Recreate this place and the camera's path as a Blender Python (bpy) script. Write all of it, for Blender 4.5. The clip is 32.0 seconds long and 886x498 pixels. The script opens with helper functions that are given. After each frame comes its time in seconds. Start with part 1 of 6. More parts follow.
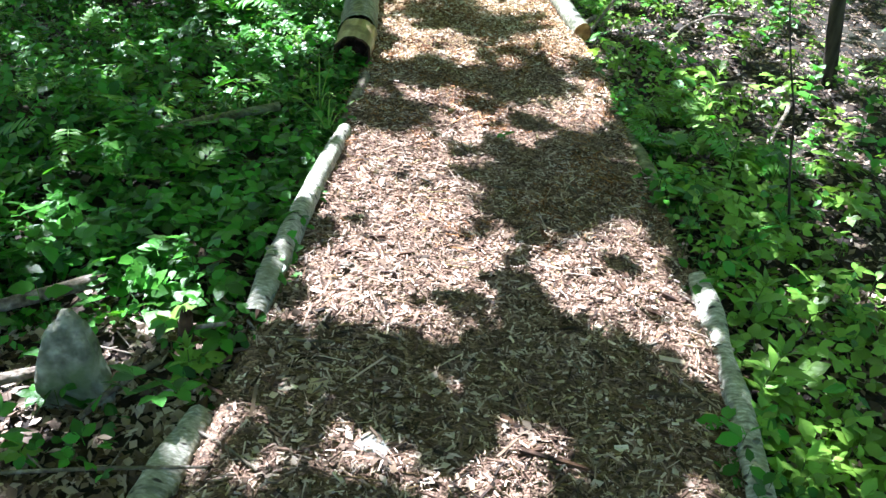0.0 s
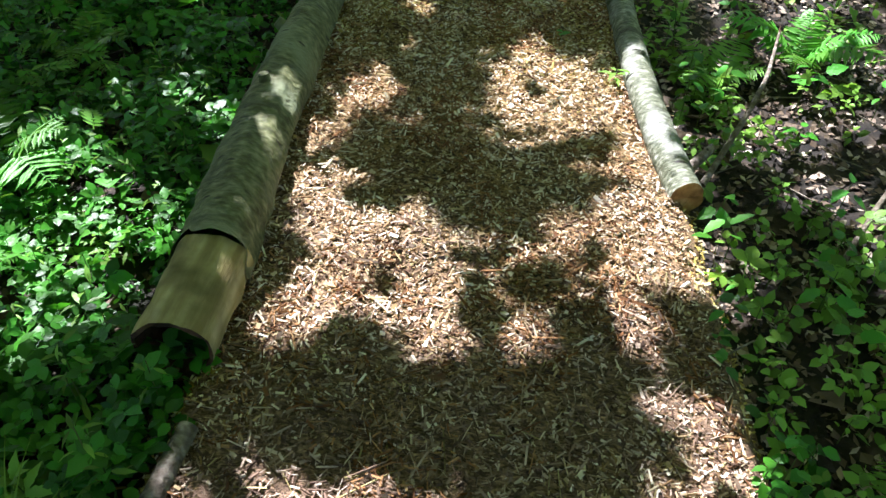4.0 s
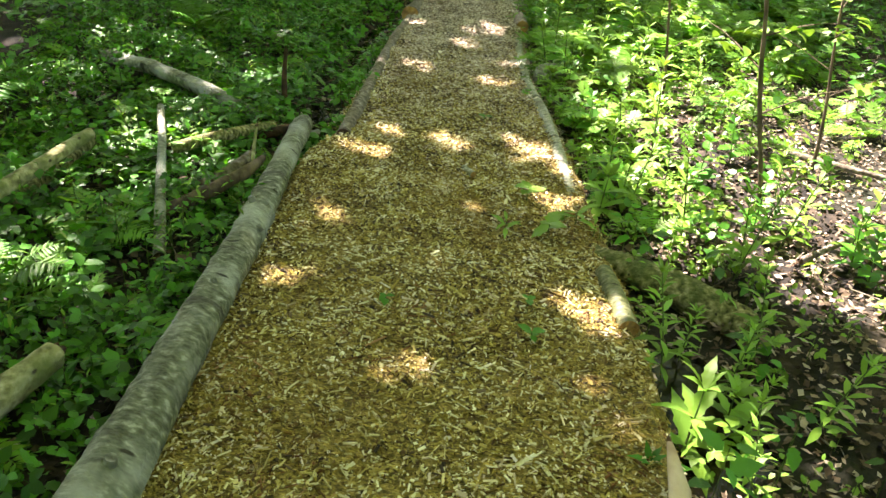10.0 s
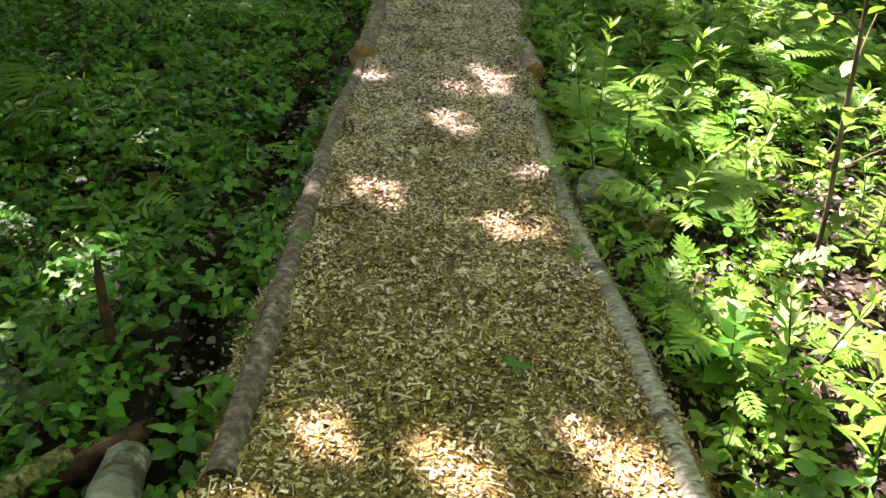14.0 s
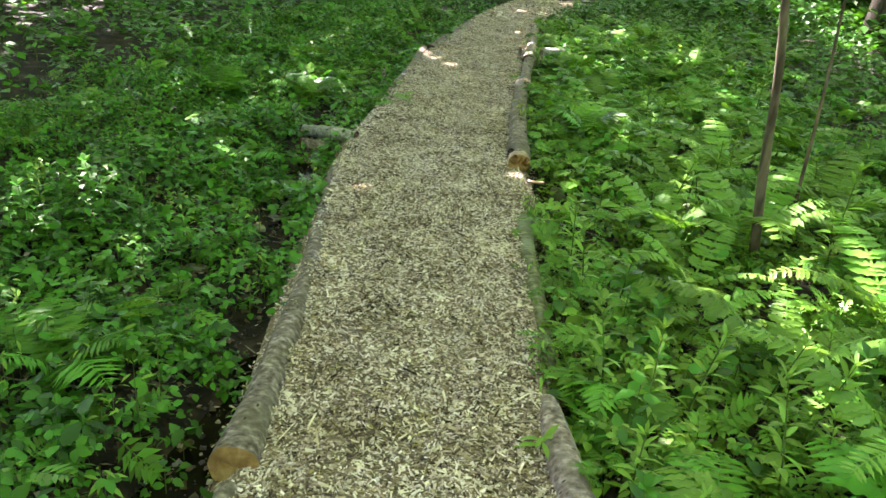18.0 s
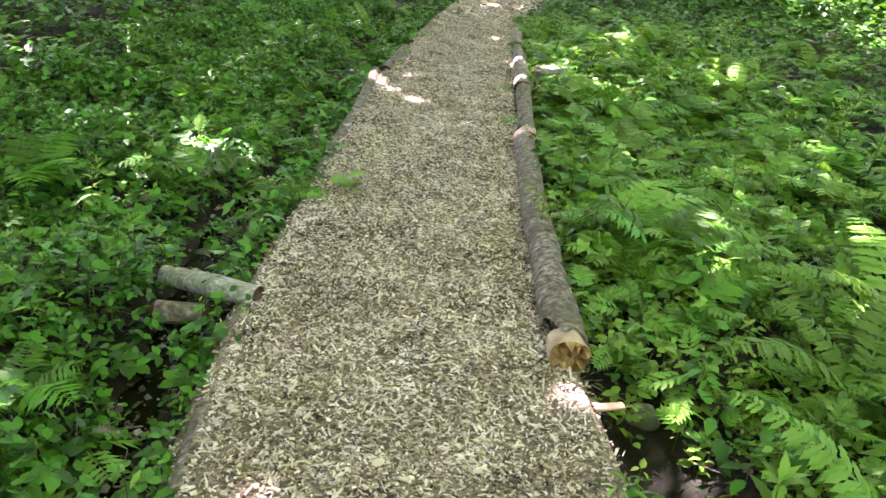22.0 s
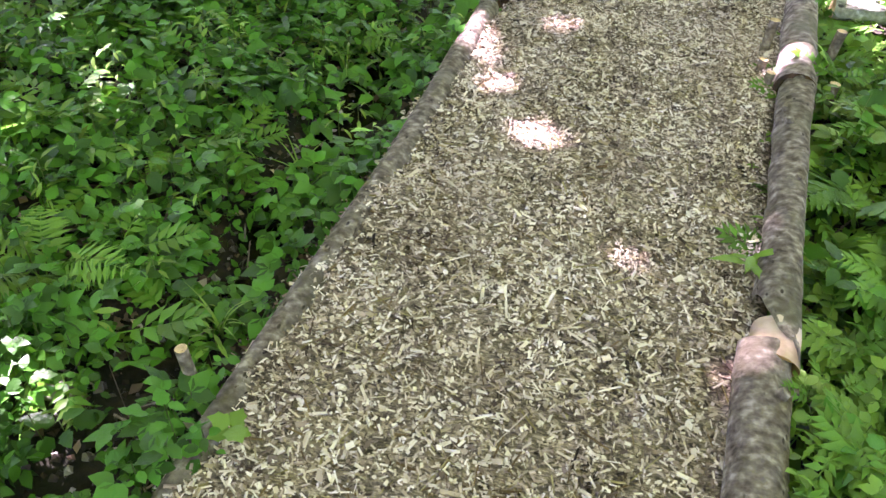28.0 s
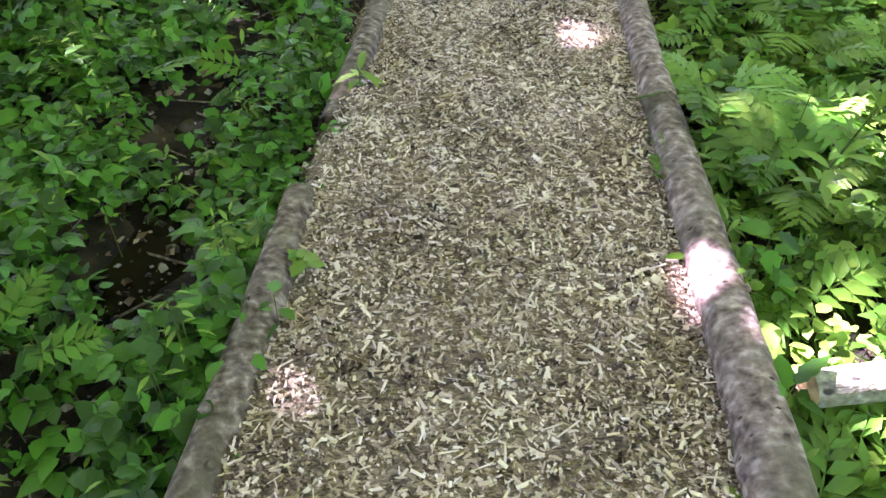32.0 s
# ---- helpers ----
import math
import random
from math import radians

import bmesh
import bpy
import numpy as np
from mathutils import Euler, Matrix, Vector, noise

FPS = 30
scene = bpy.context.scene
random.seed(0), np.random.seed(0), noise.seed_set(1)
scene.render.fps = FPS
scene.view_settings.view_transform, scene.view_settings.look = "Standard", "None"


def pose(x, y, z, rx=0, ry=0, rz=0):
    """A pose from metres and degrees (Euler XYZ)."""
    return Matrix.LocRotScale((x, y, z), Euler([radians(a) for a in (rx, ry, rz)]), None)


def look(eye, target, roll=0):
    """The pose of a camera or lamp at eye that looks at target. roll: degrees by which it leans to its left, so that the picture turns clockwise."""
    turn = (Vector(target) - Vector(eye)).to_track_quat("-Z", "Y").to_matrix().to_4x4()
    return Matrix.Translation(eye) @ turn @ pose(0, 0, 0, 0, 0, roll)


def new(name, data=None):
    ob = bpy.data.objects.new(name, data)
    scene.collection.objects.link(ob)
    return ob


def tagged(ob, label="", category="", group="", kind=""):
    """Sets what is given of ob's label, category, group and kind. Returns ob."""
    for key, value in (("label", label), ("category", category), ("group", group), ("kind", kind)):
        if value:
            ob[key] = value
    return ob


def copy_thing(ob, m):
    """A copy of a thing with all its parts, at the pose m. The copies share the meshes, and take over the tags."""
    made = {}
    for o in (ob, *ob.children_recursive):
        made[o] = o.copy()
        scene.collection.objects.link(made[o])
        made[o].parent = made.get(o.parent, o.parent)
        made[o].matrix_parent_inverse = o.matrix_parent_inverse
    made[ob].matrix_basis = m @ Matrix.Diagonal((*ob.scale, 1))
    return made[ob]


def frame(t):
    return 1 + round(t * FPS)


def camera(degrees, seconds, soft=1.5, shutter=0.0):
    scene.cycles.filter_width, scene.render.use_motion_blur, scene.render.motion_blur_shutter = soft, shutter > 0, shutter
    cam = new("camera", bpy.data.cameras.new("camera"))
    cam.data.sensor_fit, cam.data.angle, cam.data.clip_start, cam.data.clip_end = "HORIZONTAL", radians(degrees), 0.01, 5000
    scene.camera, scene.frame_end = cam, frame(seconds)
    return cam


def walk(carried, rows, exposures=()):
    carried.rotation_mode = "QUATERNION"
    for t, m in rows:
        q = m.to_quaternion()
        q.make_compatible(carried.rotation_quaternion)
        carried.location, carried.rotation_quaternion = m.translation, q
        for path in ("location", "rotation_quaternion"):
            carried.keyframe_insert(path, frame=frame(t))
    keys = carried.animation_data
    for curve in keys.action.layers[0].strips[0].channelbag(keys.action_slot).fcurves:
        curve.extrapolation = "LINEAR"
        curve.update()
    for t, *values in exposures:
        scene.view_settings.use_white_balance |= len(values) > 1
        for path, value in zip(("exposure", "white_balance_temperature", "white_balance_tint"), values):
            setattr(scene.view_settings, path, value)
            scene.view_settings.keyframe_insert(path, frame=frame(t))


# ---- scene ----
cam = camera(60.5, 32.0)
PATH = [
    (0, (0.0, 0.0, 1.506), (-0.009, 1.664, 0.396), 5.5),
    (0.5, (0.006, 0.309, 1.541), (0.021, 1.984, 0.447), 6.8),
    (1, (0.058, 0.643, 1.53), (0.039, 2.327, 0.451), 5.1),
    (1.5, (0.082, 0.966, 1.497), (0.07, 2.623, 0.378), 6.2),
    (2, (0.08, 1.318, 1.471), (0.03, 2.961, 0.332), 5.8),
    (2.5, (0.062, 1.649, 1.437), (0.012, 3.265, 0.259), 6.9),
    (4.5, (0.187, 3.213, 1.534), (0.002, 4.67, 0.176), 1.9),
    (5, (0.178, 3.516, 1.516), (-0.026, 4.968, 0.156), 3.2),
    (5.5, (0.163, 3.823, 1.499), (-0.083, 5.38, 0.267), 3.1),
    (6, (0.14, 4.145, 1.455), (-0.104, 5.646, 0.156), 2.3),
    (6.5, (0.117, 4.49, 1.468), (-0.128, 6.02, 0.202), 3.2),
    (7, (0.07, 4.833, 1.475), (-0.195, 6.35, 0.198), 2.7),
    (7.5, (0.012, 5.169, 1.479), (-0.263, 6.659, 0.173), 1.1),
    (8, (-0.048, 5.506, 1.479), (-0.269, 7.03, 0.203), 1.8),
    (8.5, (-0.099, 5.823, 1.493), (-0.329, 7.435, 0.332), 2.6),
    (9, (-0.157, 6.166, 1.51), (-0.374, 7.846, 0.447), 3.6),
    (9.5, (-0.157, 6.495, 1.503), (-0.309, 8.195, 0.461), 4.4),
    (10, (-0.108, 6.82, 1.506), (-0.259, 8.559, 0.53), 5.0),
    (10.5, (-0.067, 7.116, 1.483), (-0.2, 8.818, 0.441), 4.9),
    (11, (-0.083, 7.441, 1.49), (-0.205, 9.145, 0.451), 5.1),
    (11.5, (-0.147, 7.75, 1.495), (-0.282, 9.449, 0.448), 4.9),
    (12, (-0.235, 8.076, 1.52), (-0.39, 9.834, 0.58), 4.7),
    (12.5, (-0.338, 8.396, 1.521), (-0.479, 10.133, 0.541), 4.4),
    (13, (-0.405, 8.716, 1.518), (-0.528, 10.423, 0.484), 3.7),
    (13.5, (-0.43, 9.044, 1.526), (-0.54, 10.778, 0.536), 3.5),
    (14, (-0.458, 9.38, 1.508), (-0.532, 11.054, 0.415), 3.1),
    (14.5, (-0.495, 9.712, 1.507), (-0.503, 11.366, 0.382), 3.5),
    (15, (-0.524, 10.063, 1.493), (-0.513, 11.82, 0.537), 4.2),
    (15.5, (-0.548, 10.416, 1.476), (-0.565, 12.209, 0.589), 5.4),
    (17.5, (-0.616, 11.639, 1.535), (-0.62, 13.459, 0.705), 6.9),
    (18, (-0.641, 11.954, 1.526), (-0.644, 13.78, 0.711), 6.1),
    (18.5, (-0.644, 12.289, 1.528), (-0.638, 14.101, 0.68), 5.9),
    (19, (-0.667, 12.62, 1.523), (-0.644, 14.444, 0.703), 6.0),
    (19.5, (-0.721, 12.96, 1.521), (-0.663, 14.782, 0.699), 7.2),
    (20, (-0.768, 13.265, 1.477), (-0.698, 15.051, 0.58), 6.9),
    (20.5, (-0.796, 13.596, 1.476), (-0.717, 15.402, 0.62), 6.6),
    (21, (-0.813, 13.938, 1.458), (-0.714, 15.734, 0.583), 7.3),
    (21.5, (-0.835, 14.266, 1.464), (-0.725, 16.068, 0.602), 6.8),
    (22, (-0.838, 14.603, 1.461), (-0.715, 16.406, 0.605), 6.3),
    (22.5, (-0.847, 14.917, 1.472), (-0.726, 16.718, 0.612), 7.7),
    (23, (-0.866, 15.233, 1.496), (-0.74, 17.072, 0.72), 7.1),
    (23.5, (-0.868, 15.532, 1.501), (-0.728, 17.374, 0.736), 6.8),
    (24, (-0.845, 15.838, 1.524), (-0.678, 17.681, 0.765), 6.3),
    (24.5, (-0.822, 16.119, 1.532), (-0.647, 17.963, 0.776), 6.2),
    (26.5, (-0.576, 17.303, 1.515), (-0.522, 18.887, 0.295), 7.6),
    (27, (-0.603, 17.542, 1.519), (-0.642, 19.098, 0.263), 9.3),
    (27.5, (-0.612, 17.824, 1.496), (-0.999, 19.269, 0.168), 4.3),
    (28, (-0.589, 18.077, 1.493), (-0.902, 19.479, 0.102), 4.1),
    (28.5, (-0.577, 18.377, 1.469), (-0.691, 19.76, 0.029), 6.7),
    (29, (-0.596, 18.633, 1.508), (-0.597, 20.081, 0.129), 7.2),
    (29.5, (-0.583, 18.936, 1.513), (-0.559, 20.38, 0.129), 4.5),
    (30, (-0.581, 19.243, 1.52), (-0.562, 20.73, 0.183), 3.5),
    (30.5, (-0.608, 19.571, 1.497), (-0.602, 21.139, 0.256), 2.6),
    (31, (-0.63, 19.853, 1.475), (-0.554, 21.39, 0.199), 2.9),
    (31.5, (-0.609, 20.196, 1.429), (-0.531, 21.689, 0.1), 1.6),
    (32, (-0.599, 20.533, 1.411), (-0.503, 21.973, 0.027), 1.9),
]
# seconds, stops, kelvin, tint
EXPOSURES = [(0, 2.72, 5600, 12), (1, 2.6, 5650, 11), (2.5, 2.42, 5850, 12), (4.5, 2.02, 5950, 12), (6, 2.54, 7600, 14), (7, 3.16, 7450, 16), (8, 3.5, 7350, 16), (9, 3.33, 7450, 17), (11, 2.97, 7350, 22), (13, 2.8, 7000, 35), (15.5, 2.76, 7350, 27), (18, 3.76, 6800, 22), (20, 4.03, 6700, 34), (22, 4.1, 6500, 43), (24, 4.02, 6350, 41), (27, 4.15, 6300, 53), (32, 4.02, 6100, 55)]
walk(cam, [(t, look(eye, target, roll)) for t, eye, target, roll in PATH], EXPOSURES)

# ---- light ----
SUN = Vector((-0.40, 0.46, 0.79)).normalized()        # towards the sun
world = bpy.data.worlds.new("sky")
scene.world = world
world.use_nodes = True
sky = world.node_tree.nodes.new("ShaderNodeTexSky")
sky.sky_type, sky.sun_disc = "NISHITA", False
sky.sun_elevation, sky.sun_rotation = math.asin(SUN.z), math.atan2(SUN.x, SUN.y)
world.node_tree.links.new(sky.outputs[0], world.node_tree.nodes["Background"].inputs[0])
world.node_tree.nodes["Background"].inputs[1].default_value = 0.085
lamp = bpy.data.lights.new("sun", "SUN")
lamp.energy, lamp.angle, lamp.color = 5.0, radians(0.55), (1.0, 0.94, 0.945)
sun = new("sun", lamp)
sun.matrix_world = look(SUN * 30, (0, 0, 0))

rng = np.random.default_rng(7)


# ---- materials ----
def mat(name, ramp, scale=6.0, rough=0.85, bump=0.3, bump_scale=60.0, vary="", amount=0.35, through_light=0.0,
        spec=0.3, stretch=(1, 1, 1), second=None, hue=0.0, detail=5.0, spots=None, rings=None):
    m = bpy.data.materials.new(name)
    m.use_nodes = True
    t = m.node_tree
    n, link = t.nodes, t.links.new
    bsdf, out = n["Principled BSDF"], n["Material Output"]
    co = n.new("ShaderNodeTexCoord")
    mp = n.new("ShaderNodeMapping")
    mp.inputs["Scale"].default_value = stretch
    link(co.outputs["Object"], mp.inputs[0])
    no = n.new("ShaderNodeTexNoise")
    no.inputs["Scale"].default_value, no.inputs["Detail"].default_value = scale, detail
    link(mp.outputs[0], no.inputs["Vector"])
    cr = n.new("ShaderNodeValToRGB")
    while len(cr.color_ramp.elements) < len(ramp):
        cr.color_ramp.elements.new(0.5)
    for e, (p, c) in zip(cr.color_ramp.elements, ramp):
        e.position, e.color = (p if vary else 0.5 + (p - 0.5) * 0.55), (*c, 1)
    col = cr.outputs[0]
    if vary in ("island", "object"):
        src = n.new("ShaderNodeNewGeometry") if vary == "island" else n.new("ShaderNodeObjectInfo")
        rnd = src.outputs["Random Per Island" if vary == "island" else "Random"]
        add = n.new("ShaderNodeMath")
        add.operation = "MULTIPLY_ADD"
        add.inputs[1].default_value, add.inputs[2].default_value = amount, -amount / 2
        link(rnd, add.inputs[0])
        sm = n.new("ShaderNodeMath")
        link(no.outputs[0], sm.inputs[0]), link(add.outputs[0], sm.inputs[1])
        link(sm.outputs[0], cr.inputs[0])
        if hue:
            hs = n.new("ShaderNodeHueSaturation")
            mr = n.new("ShaderNodeMapRange")
            mr.inputs[3].default_value, mr.inputs[4].default_value = 0.5 - hue, 0.5 + hue
            link(rnd, mr.inputs[0]), link(mr.outputs[0], hs.inputs["Hue"]), link(col, hs.inputs["Color"])
            col = hs.outputs[0]
    else:
        link(no.outputs[0], cr.inputs[0])
    if second:                                         # larger blotches: colour, scale, low, high
        n2 = n.new("ShaderNodeTexNoise")
        n2.inputs["Scale"].default_value, n2.inputs["Detail"].default_value = second[1], 4
        link(co.outputs["Object"], n2.inputs["Vector"])
        mr = n.new("ShaderNodeMapRange")
        mr.inputs[1].default_value, mr.inputs[2].default_value = second[2], second[3]
        mx = n.new("ShaderNodeMixRGB")
        mx.inputs[2].default_value = (*second[0], 1)
        link(n2.outputs[0], mr.inputs[0]), link(mr.outputs[0], mx.inputs[0]), link(col, mx.inputs[1])
        col = mx.outputs[0]
    if spots:                                          # dark lenticels and scars: colour, scale, threshold
        vo = n.new("ShaderNodeTexVoronoi")
        vo.inputs["Scale"].default_value = spots[1]
        m2 = n.new("ShaderNodeMapping")
        m2.inputs["Scale"].default_value = spots[3]
        link(co.outputs["Object"], m2.inputs[0]), link(m2.outputs[0], vo.inputs["Vector"])
        mr = n.new("ShaderNodeMapRange")
        mr.inputs[1].default_value, mr.inputs[2].default_value = spots[2], spots[2] * 0.6
        mx = n.new("ShaderNodeMixRGB")
        mx.inputs[2].default_value = (*spots[0], 1)
        link(vo.outputs["Distance"], mr.inputs[0]), link(mr.outputs[0], mx.inputs[0]), link(col, mx.inputs[1])
        col = mx.outputs[0]
    if rings:                                          # thin bands round the log: colour, bands a metre, strength
        m3, n3, mr, mx = (n.new("ShaderNode" + k) for k in ("Mapping", "TexNoise", "MapRange", "MixRGB"))
        m3.inputs["Scale"].default_value = (0.12, 1.0, 0.12)
        n3.inputs["Scale"].default_value, n3.inputs["Detail"].default_value = rings[1], 3
        mr.inputs[1].default_value, mr.inputs[2].default_value, mr.inputs[4].default_value = 0.58, 0.70, rings[2]
        mx.inputs[2].default_value = (*rings[0], 1)
        link(co.outputs["Object"], m3.inputs[0]), link(m3.outputs[0], n3.inputs["Vector"]), link(n3.outputs[0], mr.inputs[0])
        link(mr.outputs[0], mx.inputs[0]), link(col, mx.inputs[1])
        col = mx.outputs[0]
    link(col, bsdf.inputs["Base Color"])
    bsdf.inputs["Roughness"].default_value = rough
    bsdf.inputs["Specular IOR Level"].default_value = spec
    if bump:
        bn = n.new("ShaderNodeTexNoise")
        bn.inputs["Scale"].default_value, bn.inputs["Detail"].default_value = bump_scale, 4
        link(mp.outputs[0], bn.inputs["Vector"])
        bp = n.new("ShaderNodeBump")
        bp.inputs["Strength"].default_value, bp.inputs["Distance"].default_value = bump, 0.01
        link(bn.outputs[0], bp.inputs["Height"]), link(bp.outputs[0], bsdf.inputs["Normal"])
    if through_light:
        tr = n.new("ShaderNodeBsdfTranslucent")
        hs = n.new("ShaderNodeHueSaturation")
        hs.inputs["Hue"].default_value, hs.inputs["Saturation"].default_value, hs.inputs["Value"].default_value = 0.49, 1.05, 1.35
        link(col, hs.inputs["Color"]), link(hs.outputs[0], tr.inputs["Color"])
        mx = n.new("ShaderNodeMixShader")
        mx.inputs[0].default_value = through_light
        link(bsdf.outputs[0], mx.inputs[1]), link(tr.outputs[0], mx.inputs[2]), link(mx.outputs[0], out.inputs[0])
    return m


def leaf_mat(name, dark, light, rough=0.45, through_light=0.29, amount=0.7, vary="island", hue=0.015, scale=3.0):
    return mat(name, [(0.25, dark), (0.75, light)], scale=scale, rough=rough, bump=0.25, bump_scale=90, vary=vary, amount=amount,
               through_light=through_light, spec=0.36, hue=hue)


# dark wet soil, darkened further in colour to stand for shade under plants
SOIL = mat("shade-darkened forest soil", [(0.2, (.004, .003, .002)), (0.5, (.014, .0105, .007)), (0.8, (.05, .036, .024))], scale=9, bump=0.9, bump_scale=45,
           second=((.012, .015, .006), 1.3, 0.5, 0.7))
# the bed shows between the chips; its colour carries the shade of these gaps
BED = mat("trodden chip bed with shaded gaps", [(0.15, (.45, .45, .45)), (0.5, (.85, .85, .85)), (0.85, (1.2, 1.2, 1.2))], scale=40, bump=1.0, bump_scale=130)


def fragments(m, scale):
    """Breaks a material's colour into small long cells, like the crumbs between the chips."""
    n, link = m.node_tree.nodes, m.node_tree.links.new
    bsdf = n["Principled BSDF"]
    old = bsdf.inputs["Base Color"].links[0].from_socket
    co = n.new("ShaderNodeTexCoord")
    warp = n.new("ShaderNodeTexNoise")
    warp.inputs["Scale"].default_value = 14
    wadd = n.new("ShaderNodeMixRGB")
    wadd.blend_type, wadd.inputs[0].default_value = "ADD", 0.05
    link(co.outputs["Object"], warp.inputs["Vector"]), link(co.outputs["Object"], wadd.inputs[1]), link(warp.outputs["Color"], wadd.inputs[2])
    for k, turn in enumerate((0.5, 2.1)):
        mp, vo, sp, cr, mx = (n.new("ShaderNode" + q) for q in ("Mapping", "TexVoronoi", "SeparateColor", "ValToRGB", "MixRGB"))
        mp.inputs["Rotation"].default_value = (0, 0, turn)
        mp.inputs["Scale"].default_value = (1.0, 2.6, 0.2)
        vo.inputs["Scale"].default_value = scale * (1 + 0.4 * k)
        link(wadd.outputs[0], mp.inputs[0]), link(mp.outputs[0], vo.inputs["Vector"])
        link(vo.outputs["Color"], sp.inputs[0]), link(sp.outputs[0], cr.inputs[0])
        cr.color_ramp.elements[0].color, cr.color_ramp.elements[1].color = (.35, .35, .35, 1), (1.5, 1.5, 1.5, 1)
        mx.blend_type, mx.inputs[0].default_value = "MULTIPLY", 0.8
        link(old, mx.inputs[1]), link(cr.outputs[0], mx.inputs[2])
        old = mx.outputs[0]
    link(old, bsdf.inputs["Base Color"])


fragments(BED, 75)


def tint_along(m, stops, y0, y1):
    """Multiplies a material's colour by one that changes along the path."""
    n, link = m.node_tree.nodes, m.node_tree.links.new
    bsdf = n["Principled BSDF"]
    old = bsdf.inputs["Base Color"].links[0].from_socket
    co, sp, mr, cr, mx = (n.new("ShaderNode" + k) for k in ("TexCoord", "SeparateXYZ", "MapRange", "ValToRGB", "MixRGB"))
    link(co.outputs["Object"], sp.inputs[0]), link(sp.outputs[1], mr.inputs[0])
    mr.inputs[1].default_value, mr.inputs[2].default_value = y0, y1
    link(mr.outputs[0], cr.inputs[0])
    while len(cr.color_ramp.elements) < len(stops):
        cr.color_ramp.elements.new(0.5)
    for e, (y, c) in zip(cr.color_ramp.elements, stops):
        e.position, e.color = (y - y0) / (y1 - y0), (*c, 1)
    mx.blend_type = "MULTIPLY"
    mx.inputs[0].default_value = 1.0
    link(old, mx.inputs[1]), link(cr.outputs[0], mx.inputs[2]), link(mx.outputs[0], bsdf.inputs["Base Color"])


# tones along the path, kept low so gaps between chips look shaded
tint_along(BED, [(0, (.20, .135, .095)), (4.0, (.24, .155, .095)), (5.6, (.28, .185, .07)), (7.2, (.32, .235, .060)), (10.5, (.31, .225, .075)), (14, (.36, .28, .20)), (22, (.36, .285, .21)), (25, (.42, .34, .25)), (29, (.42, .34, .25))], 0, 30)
CHIP_BARK = mat("shredded bark", [(0.1, (.06, .036, .022)), (0.4, (.22, .145, .10)), (0.7, (.40, .29, .215)), (0.95, (.66, .53, .43))], scale=5, vary="island", amount=1.0, bump=0.2, bump_scale=200, hue=0.01, second=((.13, .085, .055), 1.7, 0.48, 0.9))
CHIP_GOLD = mat("fresh golden chips", [(0.10, (.07, .040, .010)), (0.35, (.35, .265, .056)), (0.65, (.57, .465, .175)), (0.95, (.88, .81, .58))], scale=4, vary="island", amount=1.0, bump=0.2, bump_scale=200, hue=0.012, second=((.24, .135, .045), 1.6, 0.48, 0.95))
CHIP_GREY = mat("weathered pale chips", [(0.06, (.075, .052, .038)), (0.27, (.36, .278, .21)), (0.52, (.63, .515, .41)), (0.92, (.90, .80, .70))], scale=4, vary="island", amount=1.0, bump=0.2, bump_scale=200, hue=0.01, second=((.34, .25, .18), 2.6, 0.5, 1.0))
CHIP_DARK = mat("damp dark crumbs", [(0.2, (.022, .015, .010)), (0.5, (.07, .048, .030)), (0.85, (.17, .12, .075))], scale=4, vary="island", amount=0.9, bump=0.2, bump_scale=200)
CHIP_TAN = mat("tan shredded wood", [(0.10, (.07, .038, .016)), (0.35, (.30, .195, .085)), (0.65, (.54, .40, .235)), (0.95, (.88, .79, .64))], scale=4, vary="island", amount=1.0, bump=0.2, bump_scale=200, hue=0.012, second=((.22, .12, .045), 1.9, 0.48, 0.95))
CHIP_RUST = mat("rusty shreds", [(0.2, (.11, .045, .016)), (0.5, (.25, .115, .042)), (0.85, (.42, .24, .11))], scale=4, vary="island", amount=0.9, bump=0.2, bump_scale=200)
CHIP_PALE = mat("pale flakes", [(0.2, (.42, .33, .20)), (0.5, (.64, .53, .38)), (0.85, (.86, .78, .64))], scale=4, vary="island", amount=0.8, bump=0.2, bump_scale=200)
BARK_OLIVE = mat("olive grey bark", [(0.1, (.045, .050, .018)), (0.42, (.098, .108, .044)), (0.58, (.140, .150, .066)), (0.9, (.26, .265, .15))], scale=28, detail=12, bump=0.8, bump_scale=40, rough=0.6, stretch=(1.0, 1.6, 1.0), second=((.19, .215, .125), 4.5, 0.50, 0.70), spots=((.025, .023, .012), 13, 0.17, (0.6, 1.8, 0.6)), rings=((.04, .042, .018), 16, 0.75))
WOOD_TAN = mat("tan cut wood", [(0.25, (.30, .20, .12)), (0.5, (.44, .32, .22)), (0.8, (.60, .48, .36))], scale=9, bump=0.4, bump_scale=50)
BARK_PALE = mat("blue-grey smooth bark", [(0.15, (.045, .052, .030)), (0.4, (.100, .110, .066)), (0.6, (.155, .165, .112)), (0.85, (.34, .35, .28))], scale=34, detail=12, bump=1.0, bump_scale=45, rough=0.6, stretch=(1.0, 1.6, 1.0), second=((.33, .345, .30), 4.0, 0.50, 0.66), spots=((.025, .022, .015), 11, 0.20, (0.55, 2.0, 0.55)), rings=((.035, .034, .022), 15, 0.85))
